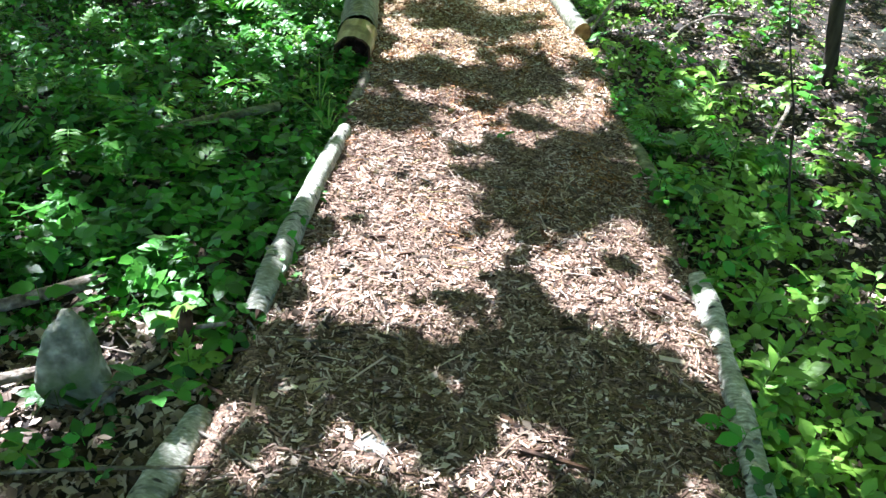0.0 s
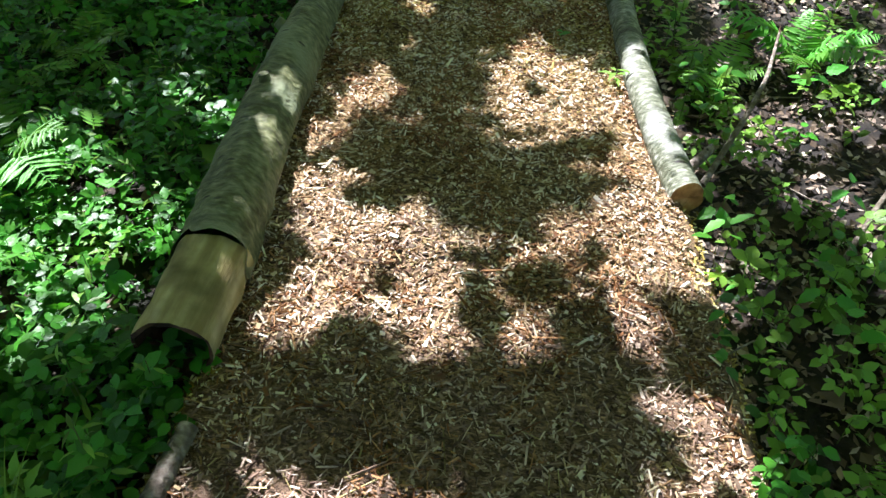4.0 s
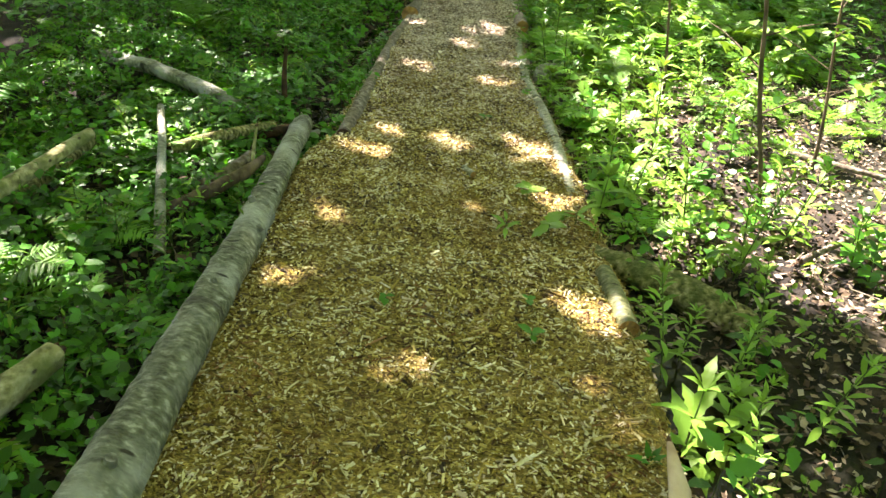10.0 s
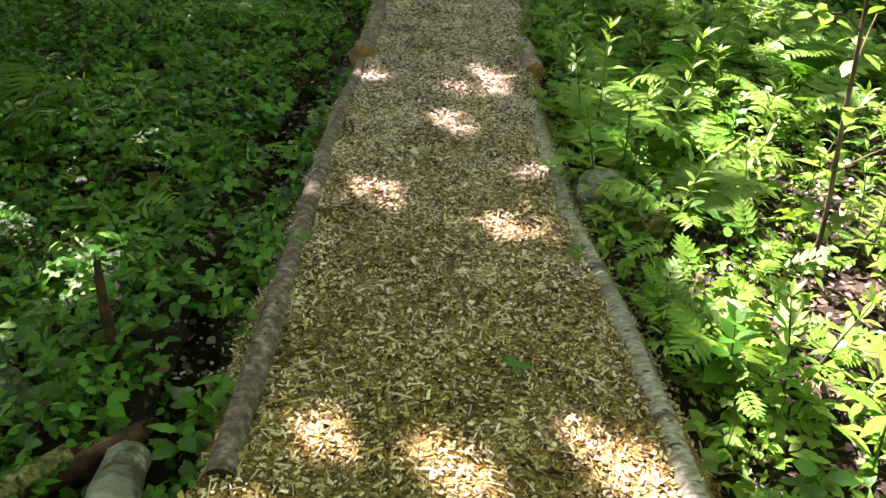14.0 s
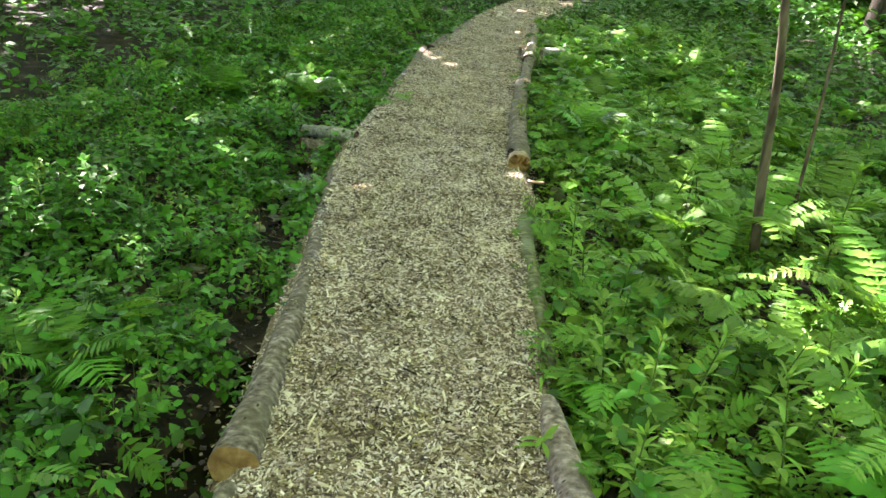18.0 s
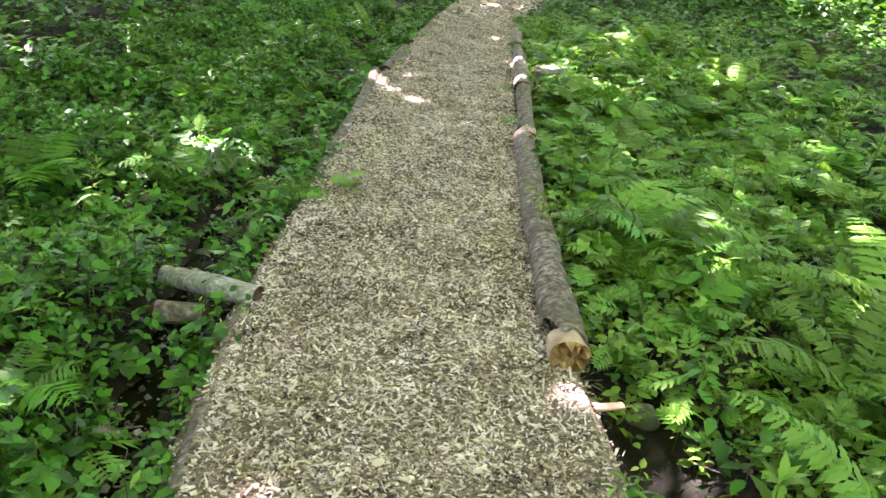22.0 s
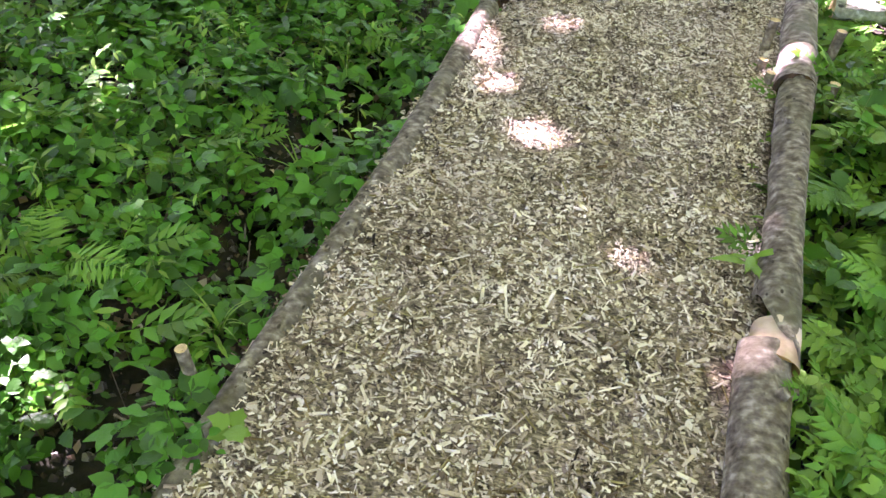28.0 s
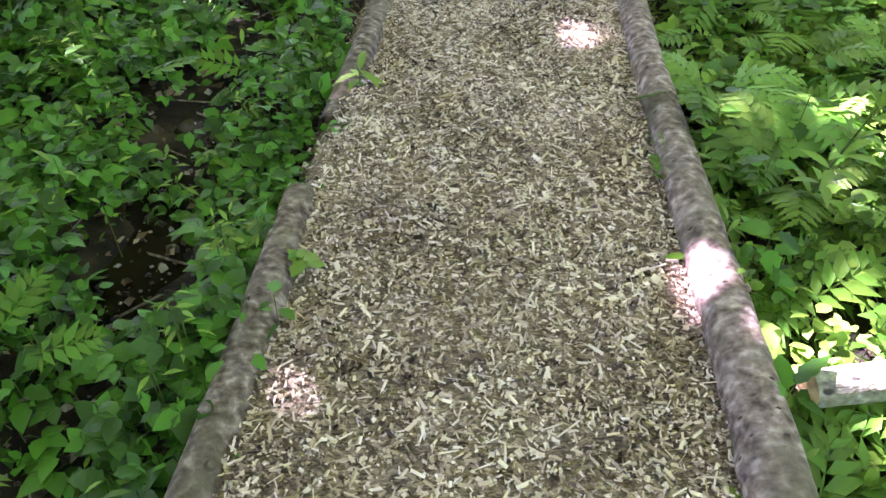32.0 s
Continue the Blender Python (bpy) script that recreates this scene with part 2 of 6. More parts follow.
BARK_GREY = mat("weathered grey bark", [(0.15, (.05, .038, .028)), (0.42, (.135, .108, .085)), (0.6, (.20, .168, .135)), (0.85, (.38, .335, .285))], scale=36, detail=12, bump=1.0, bump_scale=55, stretch=(1.0, 1.2, 1.0), second=((.10, .09, .055), 5, 0.48, 0.72), spots=((.04, .03, .022), 24, 0.13, (1, 0.5, 1)), rings=((.30, .27, .22), 9, 0.5))
BARK_BIRCH = mat("birch bark", [(0.15, (.15, .155, .11)), (0.40, (.27, .275, .21)), (0.6, (.35, .35, .285)), (0.85, (.56, .55, .49))], scale=48, detail=12, bump=0.8, bump_scale=60, rough=0.6, stretch=(1.0, 2.2, 1.0), second=((.16, .17, .11), 5, 0.52, 0.75), spots=((.04, .035, .03), 12, 0.20, (1.0, 2.6, 1.0)), rings=((.05, .045, .035), 22, 0.8))
BARK_MOSS = mat("mossy yellow bark", [(0.2, (.03, .035, .012)), (0.45, (.15, .145, .055)), (0.6, (.24, .22, .10)), (0.85, (.44, .40, .23))], scale=40, detail=12, bump=1.0, bump_scale=60, stretch=(1, 1.6, 1), second=((.06, .085, .02), 7, 0.48, 0.7), spots=((.025, .022, .012), 24, 0.14, (1, 0.6, 1)))
BARK_YELLOW = mat("yellow lichened wood", [(0.2, (.12, .115, .05)), (0.45, (.24, .235, .11)), (0.6, (.34, .325, .17)), (0.85, (.55, .52, .34))], scale=26, detail=12, bump=0.9, bump_scale=50, stretch=(1, 0.8, 1), second=((.13, .16, .05), 5, 0.50, 0.68), spots=((.05, .042, .022), 14, 0.14, (1, 0.6, 1)))
BARK_DARK = mat("dark sapling bark", [(0.3, (.022, .018, .012)), (0.7, (.075, .062, .044))], scale=20, bump=0.6, bump_scale=70, stretch=(1, 1, 0.25))
BARK_SAPLING = mat("brown sapling bark", [(0.3, (.06, .042, .026)), (0.7, (.16, .12, .08))], scale=20, bump=0.6, bump_scale=70, stretch=(1, 1, 0.25))
BARK_PINK = mat("stripped pinkish bark", [(0.15, (.075, .058, .048)), (0.42, (.20, .155, .135)), (0.6, (.29, .235, .21)), (0.85, (.52, .45, .41))], scale=34, detail=12, bump=1.0, bump_scale=45, stretch=(1.0, 1.2, 1.0), second=((.13, .12, .09), 5, 0.48, 0.70), spots=((.05, .036, .028), 20, 0.15, (0.7, 1.6, 0.7)), rings=((.42, .37, .34), 9, 0.6))
WOOD_PALE = mat("bare pale wood", [(0.25, (.24, .19, .075)), (0.5, (.38, .32, .14)), (0.8, (.56, .48, .27))], scale=5, bump=0.4, bump_scale=50, stretch=(4, 0.4, 4), second=((.10, .08, .03), 9, 0.42, 0.80))
WOOD_END = mat("sawn end grain", [(0.25, (.20, .11, .04)), (0.55, (.38, .22, .08)), (0.8, (.55, .37, .17))], scale=16, bump=0.4, bump_scale=80)
WOOD_ROT = mat("dark rotten wood", [(0.3, (.02, .012, .008)), (0.7, (.10, .055, .03))], scale=14, bump=0.9, bump_scale=40)
WOOD_STAKE = mat("fresh cut stake top", [(0.3, (.50, .33, .16)), (0.7, (.72, .54, .32))], scale=20, bump=0.2)
STONE = mat("grey field stone", [(0.2, (.08, .085, .06)), (0.5, (.20, .205, .16)), (0.8, (.40, .40, .33))], scale=22, detail=10, bump=1.0, bump_scale=45, second=((.13, .17, .08), 7, 0.50, 0.66))
STONE_WET = mat("wet dark pebbles", [(0.1, (.02, .016, .012)), (0.6, (.10, .085, .07)), (0.95, (.40, .38, .35))], scale=5, vary="island", amount=1.0, bump=0.3, rough=0.3)
STONE_PALE = mat("pale flat stone", [(0.25, (.20, .20, .185)), (0.75, (.40, .40, .37))], scale=9, bump=0.5, bump_scale=40)
WATER = mat("dark ditch water", [(0.3, (.006, .005, .003)), (0.7, (.014, .011, .007))], scale=3, rough=0.12, bump=0.25, bump_scale=16, spec=0.25)
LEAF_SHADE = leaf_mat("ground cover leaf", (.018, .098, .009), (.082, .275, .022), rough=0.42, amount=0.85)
LEAF_BRIGHT = leaf_mat("yellow-green weed leaf", (.070, .165, .016), (.225, .41, .055))
LEAF_FERN = leaf_mat("fern leaf", (.036, .145, .011), (.115, .32, .028), vary="object", hue=0.02)
LEAF_FERN_LIGHT = leaf_mat("light fern leaf", (.070, .19, .018), (.19, .38, .05), vary="object", hue=0.02)
LEAF_SPRIG = leaf_mat("low frond leaf", (.046, .145, .012), (.140, .335, .032), amount=0.3, scale=1.2)
# ground cover green made darker, with the far forest's shade in its colour
LEAF_FAR_DIM = leaf_mat("shade-darkened undergrowth leaf", (.014, .070, .006), (.060, .20, .016))
LEAF_CANOPY = leaf_mat("canopy leaf", (.11, .17, .035), (.20, .28, .06), through_light=0.62)
DUFF = mat("rotten litter scraps", [(0.1, (.010, .007, .005)), (0.5, (.035, .025, .016)), (0.9, (.15, .11, .075))], scale=6, vary="island", amount=1.0, bump=0.3, rough=0.75)
LEAF_DEAD = mat("dead leaf", [(0.1, (.07, .045, .028)), (0.5, (.20, .145, .098)), (0.9, (.52, .44, .35))], scale=6, vary="island", amount=0.9, bump=0.3, rough=0.7, through_light=0.15)
STEM = mat("green stem", [(0.3, (.05, .10, .02)), (0.7, (.13, .19, .05))], scale=8, bump=0)
STEM_RED = mat("brown stem", [(0.3, (.10, .06, .03)), (0.7, (.22, .15, .07))], scale=8, bump=0)
GRASS = leaf_mat("grass blade", (.08, .18, .02), (.22, .38, .06))


# ---- mesh helpers ----
def mesh_np(name, verts, quads=None, tris=None, material=None, smooth=False):
    """A mesh from arrays of corners and faces."""
    me = bpy.data.meshes.new(name)
    verts = np.asarray(verts, np.float32).reshape(-1, 3)
    parts = [np.asarray(f, np.int32).reshape(-1, k) for f, k in ((quads, 4), (tris, 3)) if f is not None and len(f)]
    loops = np.concatenate([p.ravel() for p in parts])
    sizes = np.concatenate([np.full(len(p), p.shape[1], np.int32) for p in parts])
    me.vertices.add(len(verts)), me.loops.add(len(loops)), me.polygons.add(len(sizes))
    me.vertices.foreach_set("co", verts.ravel())
    me.loops.foreach_set("vertex_index", loops)
    me.polygons.foreach_set("loop_start", np.concatenate([[0], np.cumsum(sizes)[:-1]]).astype(np.int32))
    me.polygons.foreach_set("use_smooth", np.full(len(sizes), smooth))
    if material:
        me.materials.append(material)
    me.update(calc_edges=True)
    return me


def scatter(name, shape, axes, places, material, smooth=False):
    """One mesh of many copies of a small shape: axes (n, 3, 3) hold side, ahead and up of each copy, with its size."""
    tv, tq, tt = shape
    v = np.einsum("kc,ncd->nkd", tv, axes) + places[:, None, :]
    off = (np.arange(len(places)) * len(tv))[:, None, None]
    q = (tq[None] + off).reshape(-1, 4) if len(tq) else None
    t = (tt[None] + off).reshape(-1, 3) if len(tt) else None
    return mesh_np(name, v, q, t, material, smooth)


def frames(ahead, up, size):
    """Axes from directions: rows side, ahead, up, scaled by size (n,) or (n, 3)."""
    a = ahead / np.linalg.norm(ahead, axis=1)[:, None]
    s = np.cross(a, up)
    s /= np.linalg.norm(s, axis=1)[:, None] + 1e-9
    u = np.cross(s, a)
    size = np.asarray(size)
    if size.ndim == 1:
        size = size[:, None].repeat(3, 1)
    return np.stack([s * size[:, :1], a * size[:, 1:2], u * size[:, 2:]], 1)


def part(name, data, parent, label="", m=None):
    """A mesh as one part of a thing."""
    ob = new(name, data)
    ob.parent = parent
    if m is not None:
        ob.matrix_basis = m
    return tagged(ob, label)


def thing(name, x, y, z, label, category, group="", turn=0.0, size=1.0):
    ob = new(name)
    ob.matrix_basis = pose(x, y, z, 0, 0, turn) @ Matrix.Diagonal((size, size, size, 1))
    return tagged(ob, label, category, group)


def wave(x, y, seed, size):
    """Smooth uneven values of about -1 to 1, of that size in metres."""
    r = np.random.default_rng(seed)
    v = 0.0
    for k in range(6):
        a, f, p = r.uniform(0, 2 * math.pi), r.uniform(0.6, 1.9) * 2 * math.pi / size, r.uniform(0, 6.3, 2)
        v = v + np.sin(f * (x * math.cos(a) + y * math.sin(a)) + p[0])
    return v / 2.6


LEAF = (np.array([(0, 0, 0), (0, .52, .02), (0, 1, -.10), (-.30, .26, .07), (-.30, .62, .05), (.30, .26, .07), (.30, .62, .05)]),
        np.array([(0, 1, 4, 3), (0, 5, 6, 1)]), np.array([(1, 2, 4), (1, 6, 2)]))
KITE = (np.array([(0, 0, 0), (-.36, .45, .06), (0, 1, -.05), (.36, .45, .06)]), np.zeros((0, 4), int), np.array([(0, 2, 1), (0, 3, 2)]))
LANCE = (np.array([(0, 0, 0), (0, .5, .05), (0, 1, -.12), (-.11, .3, .05), (-.12, .6, .04), (.11, .3, .05), (.12, .6, .04)]), LEAF[1], LEAF[2])
LOBED = (np.array([(0, 0, 0), (0, .5, .0), (0, 1, -.08), (-.40, .26, .06), (-.31, .42, .04), (-.35, .64, .01), (-.20, .74, .0),
                   (.40, .26, .06), (.31, .42, .04), (.35, .64, .01), (.20, .74, .0)]),
         np.array([(0, 1, 4, 3), (0, 7, 8, 1), (1, 6, 5, 4), (1, 8, 9, 10)]), np.array([(1, 2, 6), (1, 10, 2)]))
CHIP = (np.array([(-.5, -.5, 0), (.5, -.42, 0), (.42, .5, 0), (-.4, .46, 0), (-.46, -.46, 1), (.45, -.4, 1), (.36, .44, 1), (-.36, .42, 1)]),
        np.array([(4, 5, 6, 7), (1, 2, 6, 5)]), np.zeros((0, 3), int))
CURL = (np.array([(0, 0, 0), (-.34, .42, .22), (0, 1, .24), (.30, .52, .15), (.02, .5, .05)]), np.array([(0, 4, 2, 1), (0, 3, 2, 4)]), np.zeros((0, 3), int))
LEAF4 = (np.array([(0, 0, 0), (-.31, .40, .07), (0, 1, -.1), (.31, .40, .07), (0, .5, .01)]), np.array([(0, 4, 2, 1), (0, 3, 2, 4)]), np.zeros((0, 3), int))



def blade(outline, crease=0.12, droop=0.22):
    """A leaf with a toothed edge, folded along its midrib: outline holds half width and distance along it."""
    w, y = np.array(outline).T
    z = -droop * np.maximum(y - .35, 0) ** 2
    n = len(y)
    v = np.concatenate([np.stack([0 * w, y, z], -1), np.stack([-w, y - .02, z + crease * w], -1), np.stack([w, y - .02, z + crease * w], -1)])
    k = np.arange(n - 1)
    return v, np.concatenate([np.stack([k, k + 1, k + 1 + n, k + n], -1), np.stack([k, k + 2 * n, k + 2 * n + 1, k + 1], -1)]), np.zeros((0, 3), int)


def compound(shape, leaflets, stalk):
    """A leaf of several leaflets (x, y, turn in degrees, size) on a thin stalk of that length."""
    V, Q, T, at = [], [], [], 0
    for x, y, turn, size in leaflets:
        c, d = math.cos(radians(turn)), math.sin(radians(turn))
        V.append(shape[0] * size @ np.array([(c, d, 0), (-d, c, 0), (0, 0, 1)]) + (x, y, -.10 * y * y))
        Q.append(shape[1] + at), T.append(shape[2] + at)
        at += len(shape[0])
    V.append(np.array([(-.012, 0, 0), (.012, 0, 0), (.006, stalk, -.10 * stalk ** 2), (-.006, stalk, -.10 * stalk ** 2)]))
    Q.append(np.array([(at, at + 1, at + 2, at + 3)]))
    return np.concatenate(V), np.concatenate(Q).astype(int), np.concatenate(T).astype(int)


TOOTHED = blade([(.02, 0), (.27, .15), (.23, .27), (.34, .40), (.25, .58), (.22, .70), (.0, 1)])
NARROW = (np.array([(0, 0, 0), (-.20, .35, .05), (0, 1, -.06), (.20, .35, .05)]), np.zeros((0, 4), int), np.array([(0, 2, 1), (0, 3, 2)]))
SPEAR = blade([(.01, 0), (.11, .14), (.10, .24), (.17, .38), (.13, .48), (.16, .58), (.09, .76), (0, 1)], 0.25, 0.45)
ROUND = blade([(.02, 0), (.29, .17), (.30, .30), (.35, .42), (.20, .74), (0, 1)], 0.14, 0.3)
TRIO = compound(LEAF, [(0, .34, 0, .66), (-.02, .32, 68, .58), (.02, .32, -68, .58)], .34)
TRIO_NEAR = compound(ROUND, [(0, .34, 0, .66), (-.02, .32, 66, .58), (.02, .32, -66, .58)], .34)
SPRIG = compound(NARROW, [(0, .84, 0, .18)] + [(0, f, side * (62 - 22 * f), .46 * (1.12 - abs(f - .42) * 1.3) * .8) for f in (.16, .30, .44, .58, .70, .80) for side in (-1, 1)], .88)

# ---- the plan: both edges of the path ----
EDGE_Y = (-4, 0, 1.4, 2.0, 2.8, 3.4, 4.1, 4.9, 5.7, 6.4, 7.3, 8.4, 9.5, 10.4, 10.62, 11.5, 12.2, 13.0, 13.6, 14.5, 15.75, 16.3, 17.05, 18.1, 19.5, 20.4, 20.9, 21.45, 22.0, 22.5, 23.3, 24.8, 27, 29.5)
EDGE_L = (-.5, -.5, -.50, -.47, -.46, -.48, -.50, -.58, -.65, -.73, -.82, -.94, -1.03, -1.10, -1.00, -1.07, -1.09, -1.13, -1.11, -1.18, -1.28, -1.31, -1.34, -1.27, -1.18, -1.13, -1.06, -.96, -.86, -.80, -.70, -.47, .03, .7)
EDGE_R = (.75, .75, .78, .84, .79, .76, .74, .67, .56, .50, .44, .38, .30, .17, .14, .0, -.13, -.20, -.24, -.29, -.27, -.22, -.25, -.23, -.10, -.05, .0, .08, .12, .20, .29, .50, 1.10, 2.2)
PATH_END = 29.0


def edges(y):
    return np.interp(y, EDGE_Y, EDGE_L), np.interp(y, EDGE_Y, EDGE_R)


def bump01(v, a, b):
    t = np.clip((v - a) / (b - a), 0, 1)
    return t * t * (3 - 2 * t)


def ditch(x, y):
    """How much of a ditch there is: along the left edge, and in wet hollows beside the right one."""
    l, r = edges(y)
    run = bump01(y, 9.3, 11.0) * (1 - bump01(y, 23.2, 24.5)) * (0.75 + 0.25 * wave(y * 0 + 3.0, y, 31, 2.3))
    mid = np.interp(y, (11, 14, 15.6, 18, 20.3, 21.4, 22.9), (.30, .22, .26, .37, .34, .42, .58)) + 0.04 * wave(y * 0, y, 5, 1.6)
    d = np.exp(-((l - mid - x) / np.interp(y, (11, 15, 18, 20.3, 22), (.11, .15, .15, .21, .26))) ** 2) * run
    d = np.maximum(d, np.exp(-(((x - 0.62) / 0.24) ** 2 + ((y - 8.9) / 0.55) ** 2)))
    d = np.maximum(d, 0.8 * np.exp(-(((x - 1.0) / 0.3) ** 2 + ((y - 6.6) / 0.9) ** 2)))
    d = np.maximum(d, np.exp(-(((x - 0.05) / 0.20) ** 2 + ((y - 16.45) / 0.30) ** 2)))
    return np.clip(d, 0, 1)


def ground_z(x, y):
    x, y = np.asarray(x, float), np.asarray(y, float)
    l, r = edges(y)
    off = np.maximum(np.maximum(l - x, x - r), 0)
    z = -0.085 + 0.025 * wave(x, y, 11, 1.7) * bump01(off, 0.1, 0.6) + 0.012 * wave(x, y, 12, 0.35) + 0.007 * wave(x, y, 14, 0.15)
    z = z + bump01(off, 3, 25) * (0.15 + 0.2 * wave(x, y, 13, 9.0)) - 0.14 * ditch(x, y)
    on = (1 - bump01(off, -0.02, 0.06)) * (1 - bump01(y, PATH_END - 0.6, PATH_END))
    return z * (1 - on) - 0.085 * on


def path_z(x, y):
    l, r = edges(y)
    side = np.minimum(x - l, r - x)
    return -0.004 + 0.008 * bump01(side, -0.03, 0.22) + 0.009 * wave(x, y, 21, 0.5) + 0.005 * wave(x, y, 22, 0.17) + 0.0025 * wave(x, y, 23, 0.07) - 0.09 * bump01(y, PATH_END - 0.5, PATH_END)


# ---- ground and path ----
def axis(fine0, fine1, step, far):
    mid = np.arange(fine0, fine1 + step / 2, step)
    grow = np.cumsum(np.geomspace(step * 1.5, far / 4, 22))
    return np.concatenate([fine0 - grow[::-1], mid, fine1 + grow])


def grid_faces(nx, ny):
    i = np.arange(nx * ny).reshape(ny, nx)
    return np.stack([i[:-1, :-1], i[:-1, 1:], i[1:, 1:], i[1:, :-1]], -1).reshape(-1, 4)


gx, gy = axis(-3.2, 2.6, 0.06, 900), axis(-1.0, 27, 0.07, 900)
X, Y = np.meshgrid(gx, gy)
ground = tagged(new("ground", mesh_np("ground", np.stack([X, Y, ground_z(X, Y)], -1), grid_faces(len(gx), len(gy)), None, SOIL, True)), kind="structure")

py = np.arange(-4, PATH_END + 0.01, 0.07)
u = np.linspace(0, 1, 19)
l, r = edges(py)
PX = (l - 0.05)[:, None] + (r - l + 0.10)[:, None] * u[None]
PYY = np.repeat(py[:, None], len(u), 1)
PZ = path_z(PX, PYY)
PX = np.concatenate([PX[:, :1] - 0.09, PX, PX[:, -1:] + 0.09], 1)
PYY = np.concatenate([PYY[:, :1], PYY, PYY[:, -1:]], 1)
PZ = np.concatenate([np.full((len(py), 1), -0.12), PZ, np.full((len(py), 1), -0.12)], 1)
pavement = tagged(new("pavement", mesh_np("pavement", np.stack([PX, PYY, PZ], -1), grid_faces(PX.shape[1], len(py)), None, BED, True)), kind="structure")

wy = np.arange(9.0, 24.6, 0.25)
wl, _ = edges(wy)
wv = np.concatenate([np.stack([wl - 0.80, wy, wy * 0 - 0.172], -1), np.stack([wl - 0.10, wy, wy * 0 - 0.172], -1)], 0)
k = np.arange(len(wy) - 1)
tagged(new("water", mesh_np("water", wv, np.stack([k, k + len(wy), k + len(wy) + 1, k + 1], -1), None, WATER)), kind="structure")


def pool(x, y, rx, ry):
    a = np.linspace(0, 2 * math.pi, 25)[:-1]
    v = np.stack([x + rx * np.cos(a), y + ry * np.sin(a), a * 0 - 0.17], -1)
    bm = bmesh.new()
    bm.faces.new([bm.verts.new(p) for p in v])
    me = bpy.data.meshes.new("water")
    bm.to_mesh(me)
    me.materials.append(WATER)
    tagged(new("water", me), kind="structure")


pool(0.62, 8.9, 0.42, 0.8)


# ---- wood chips ----
def chips(name, material, y0, y1, density, weight, length, width, label):
    n = int(density * 1.3 * (y1 - y0))
    y = rng.uniform(y0, y1, n)
    l, r = edges(y)
    x = l - 0.04 + (r - l + 0.08) * rng.uniform(0, 1, n)
    keep = rng.uniform(0, 1, n) < weight(x, y) * (r - l + 0.08) / 1.3
    x, y = x[keep], y[keep]
    n = len(x)
    a = rng.uniform(0, 2 * math.pi, n)
    ahead = np.stack([np.cos(a), np.sin(a), rng.normal(0, 0.30, n)], -1)
    up = np.stack([rng.normal(0, 0.55, n), rng.normal(0, 0.55, n), np.ones(n)], -1)
    ln = length * np.exp(rng.normal(0, 0.6, n))
    size = np.stack([np.minimum(width * np.exp(rng.normal(0, 0.5, n)), ln), ln, rng.uniform(.002, .006, n)], -1)
    p = np.stack([x, y, path_z(x, y) + rng.uniform(-.002, .013, n)], -1)
    return tagged(new(name, scatter(name, CHIP, frames(ahead, up, size), p, material)), label, "wood chips", kind="stuff")


def zone(a, b, c, d):
    return lambda x, y: bump01(y + 0.35 * wave(x, y, 41, 0.9), a, b) * (1 - bump01(y + 0.35 * wave(x, y, 41, 0.9), c, d))


def patchy(a, b, c, d, seed, size, low, high):
    """A stretch of the path, in patches of that size."""
    inside = zone(a, b, c, d)
    return lambda x, y: inside(x, y) * bump01(wave(x, y, seed, size) + 0.5 * wave(x, y, seed + 1, size * 0.3), low, high)


chips("bark_mulch", CHIP_BARK, 0.8, 6.2, 7600, zone(-2, -1, 3.6, 5.0), 0.018, 0.0031, "brown shredded bark mulch trodden into the path")
chips("tan_wood_shreds", CHIP_TAN, 3.0, 7.6, 8300, zone(3.4, 4.8, 5.4, 7.4), 0.0142, 0.0042, "tan shredded wood and chips spread over the path")
chips("golden_wood_chips", CHIP_GOLD, 4.6, 14.2, 8300, zone(5.2, 7.2, 10.0, 13.8), 0.0132, 0.0046, "golden fresh wood chips spread over the path")
chips("pale_wood_chips", CHIP_GREY, 9.4, 24.5, 9300, zone(9.8, 13.6, 40, 41), 0.0128, 0.0050, "pale weathered wood chips covering the path")
chips("dark_crumbs", CHIP_DARK, 0.2, 24.5, 2100, patchy(-2, -1, 40, 41, 241, 0.55, 0.2, 1.4), 0.013, 0.0055, "dark damp crumbs of bark and wood in patches on the path")
chips("dark_crumbs", CHIP_DARK, 8.0, 15.0, 1700, patchy(8.0, 9.5, 13.5, 15.0, 271, 0.35, -0.6, 1.2), 0.013, 0.0055, "brown damp crumbs among golden chips")
chips("rusty_shreds", CHIP_RUST, 2.0, 12.0, 4600, patchy(2.0, 3.8, 6.0, 9.5, 251, 0.7, -0.3, 1.2), 0.026, 0.0030, "rust-brown needle-like shreds in patches on the path")
chips("pale_flakes", CHIP_PALE, 3.6, 24.5, 900, patchy(3.6, 5.0, 40, 41, 261, 0.6, -0.4, 1.2), 0.019, 0.0065, "large pale flakes of wood among smaller chips")
chips("far_wood_chips", CHIP_GREY, 24.5, 28.8, 1100, zone(0, 1, 40, 41), 0.035, 0.014, "pale wood chips at the far bend of the path")


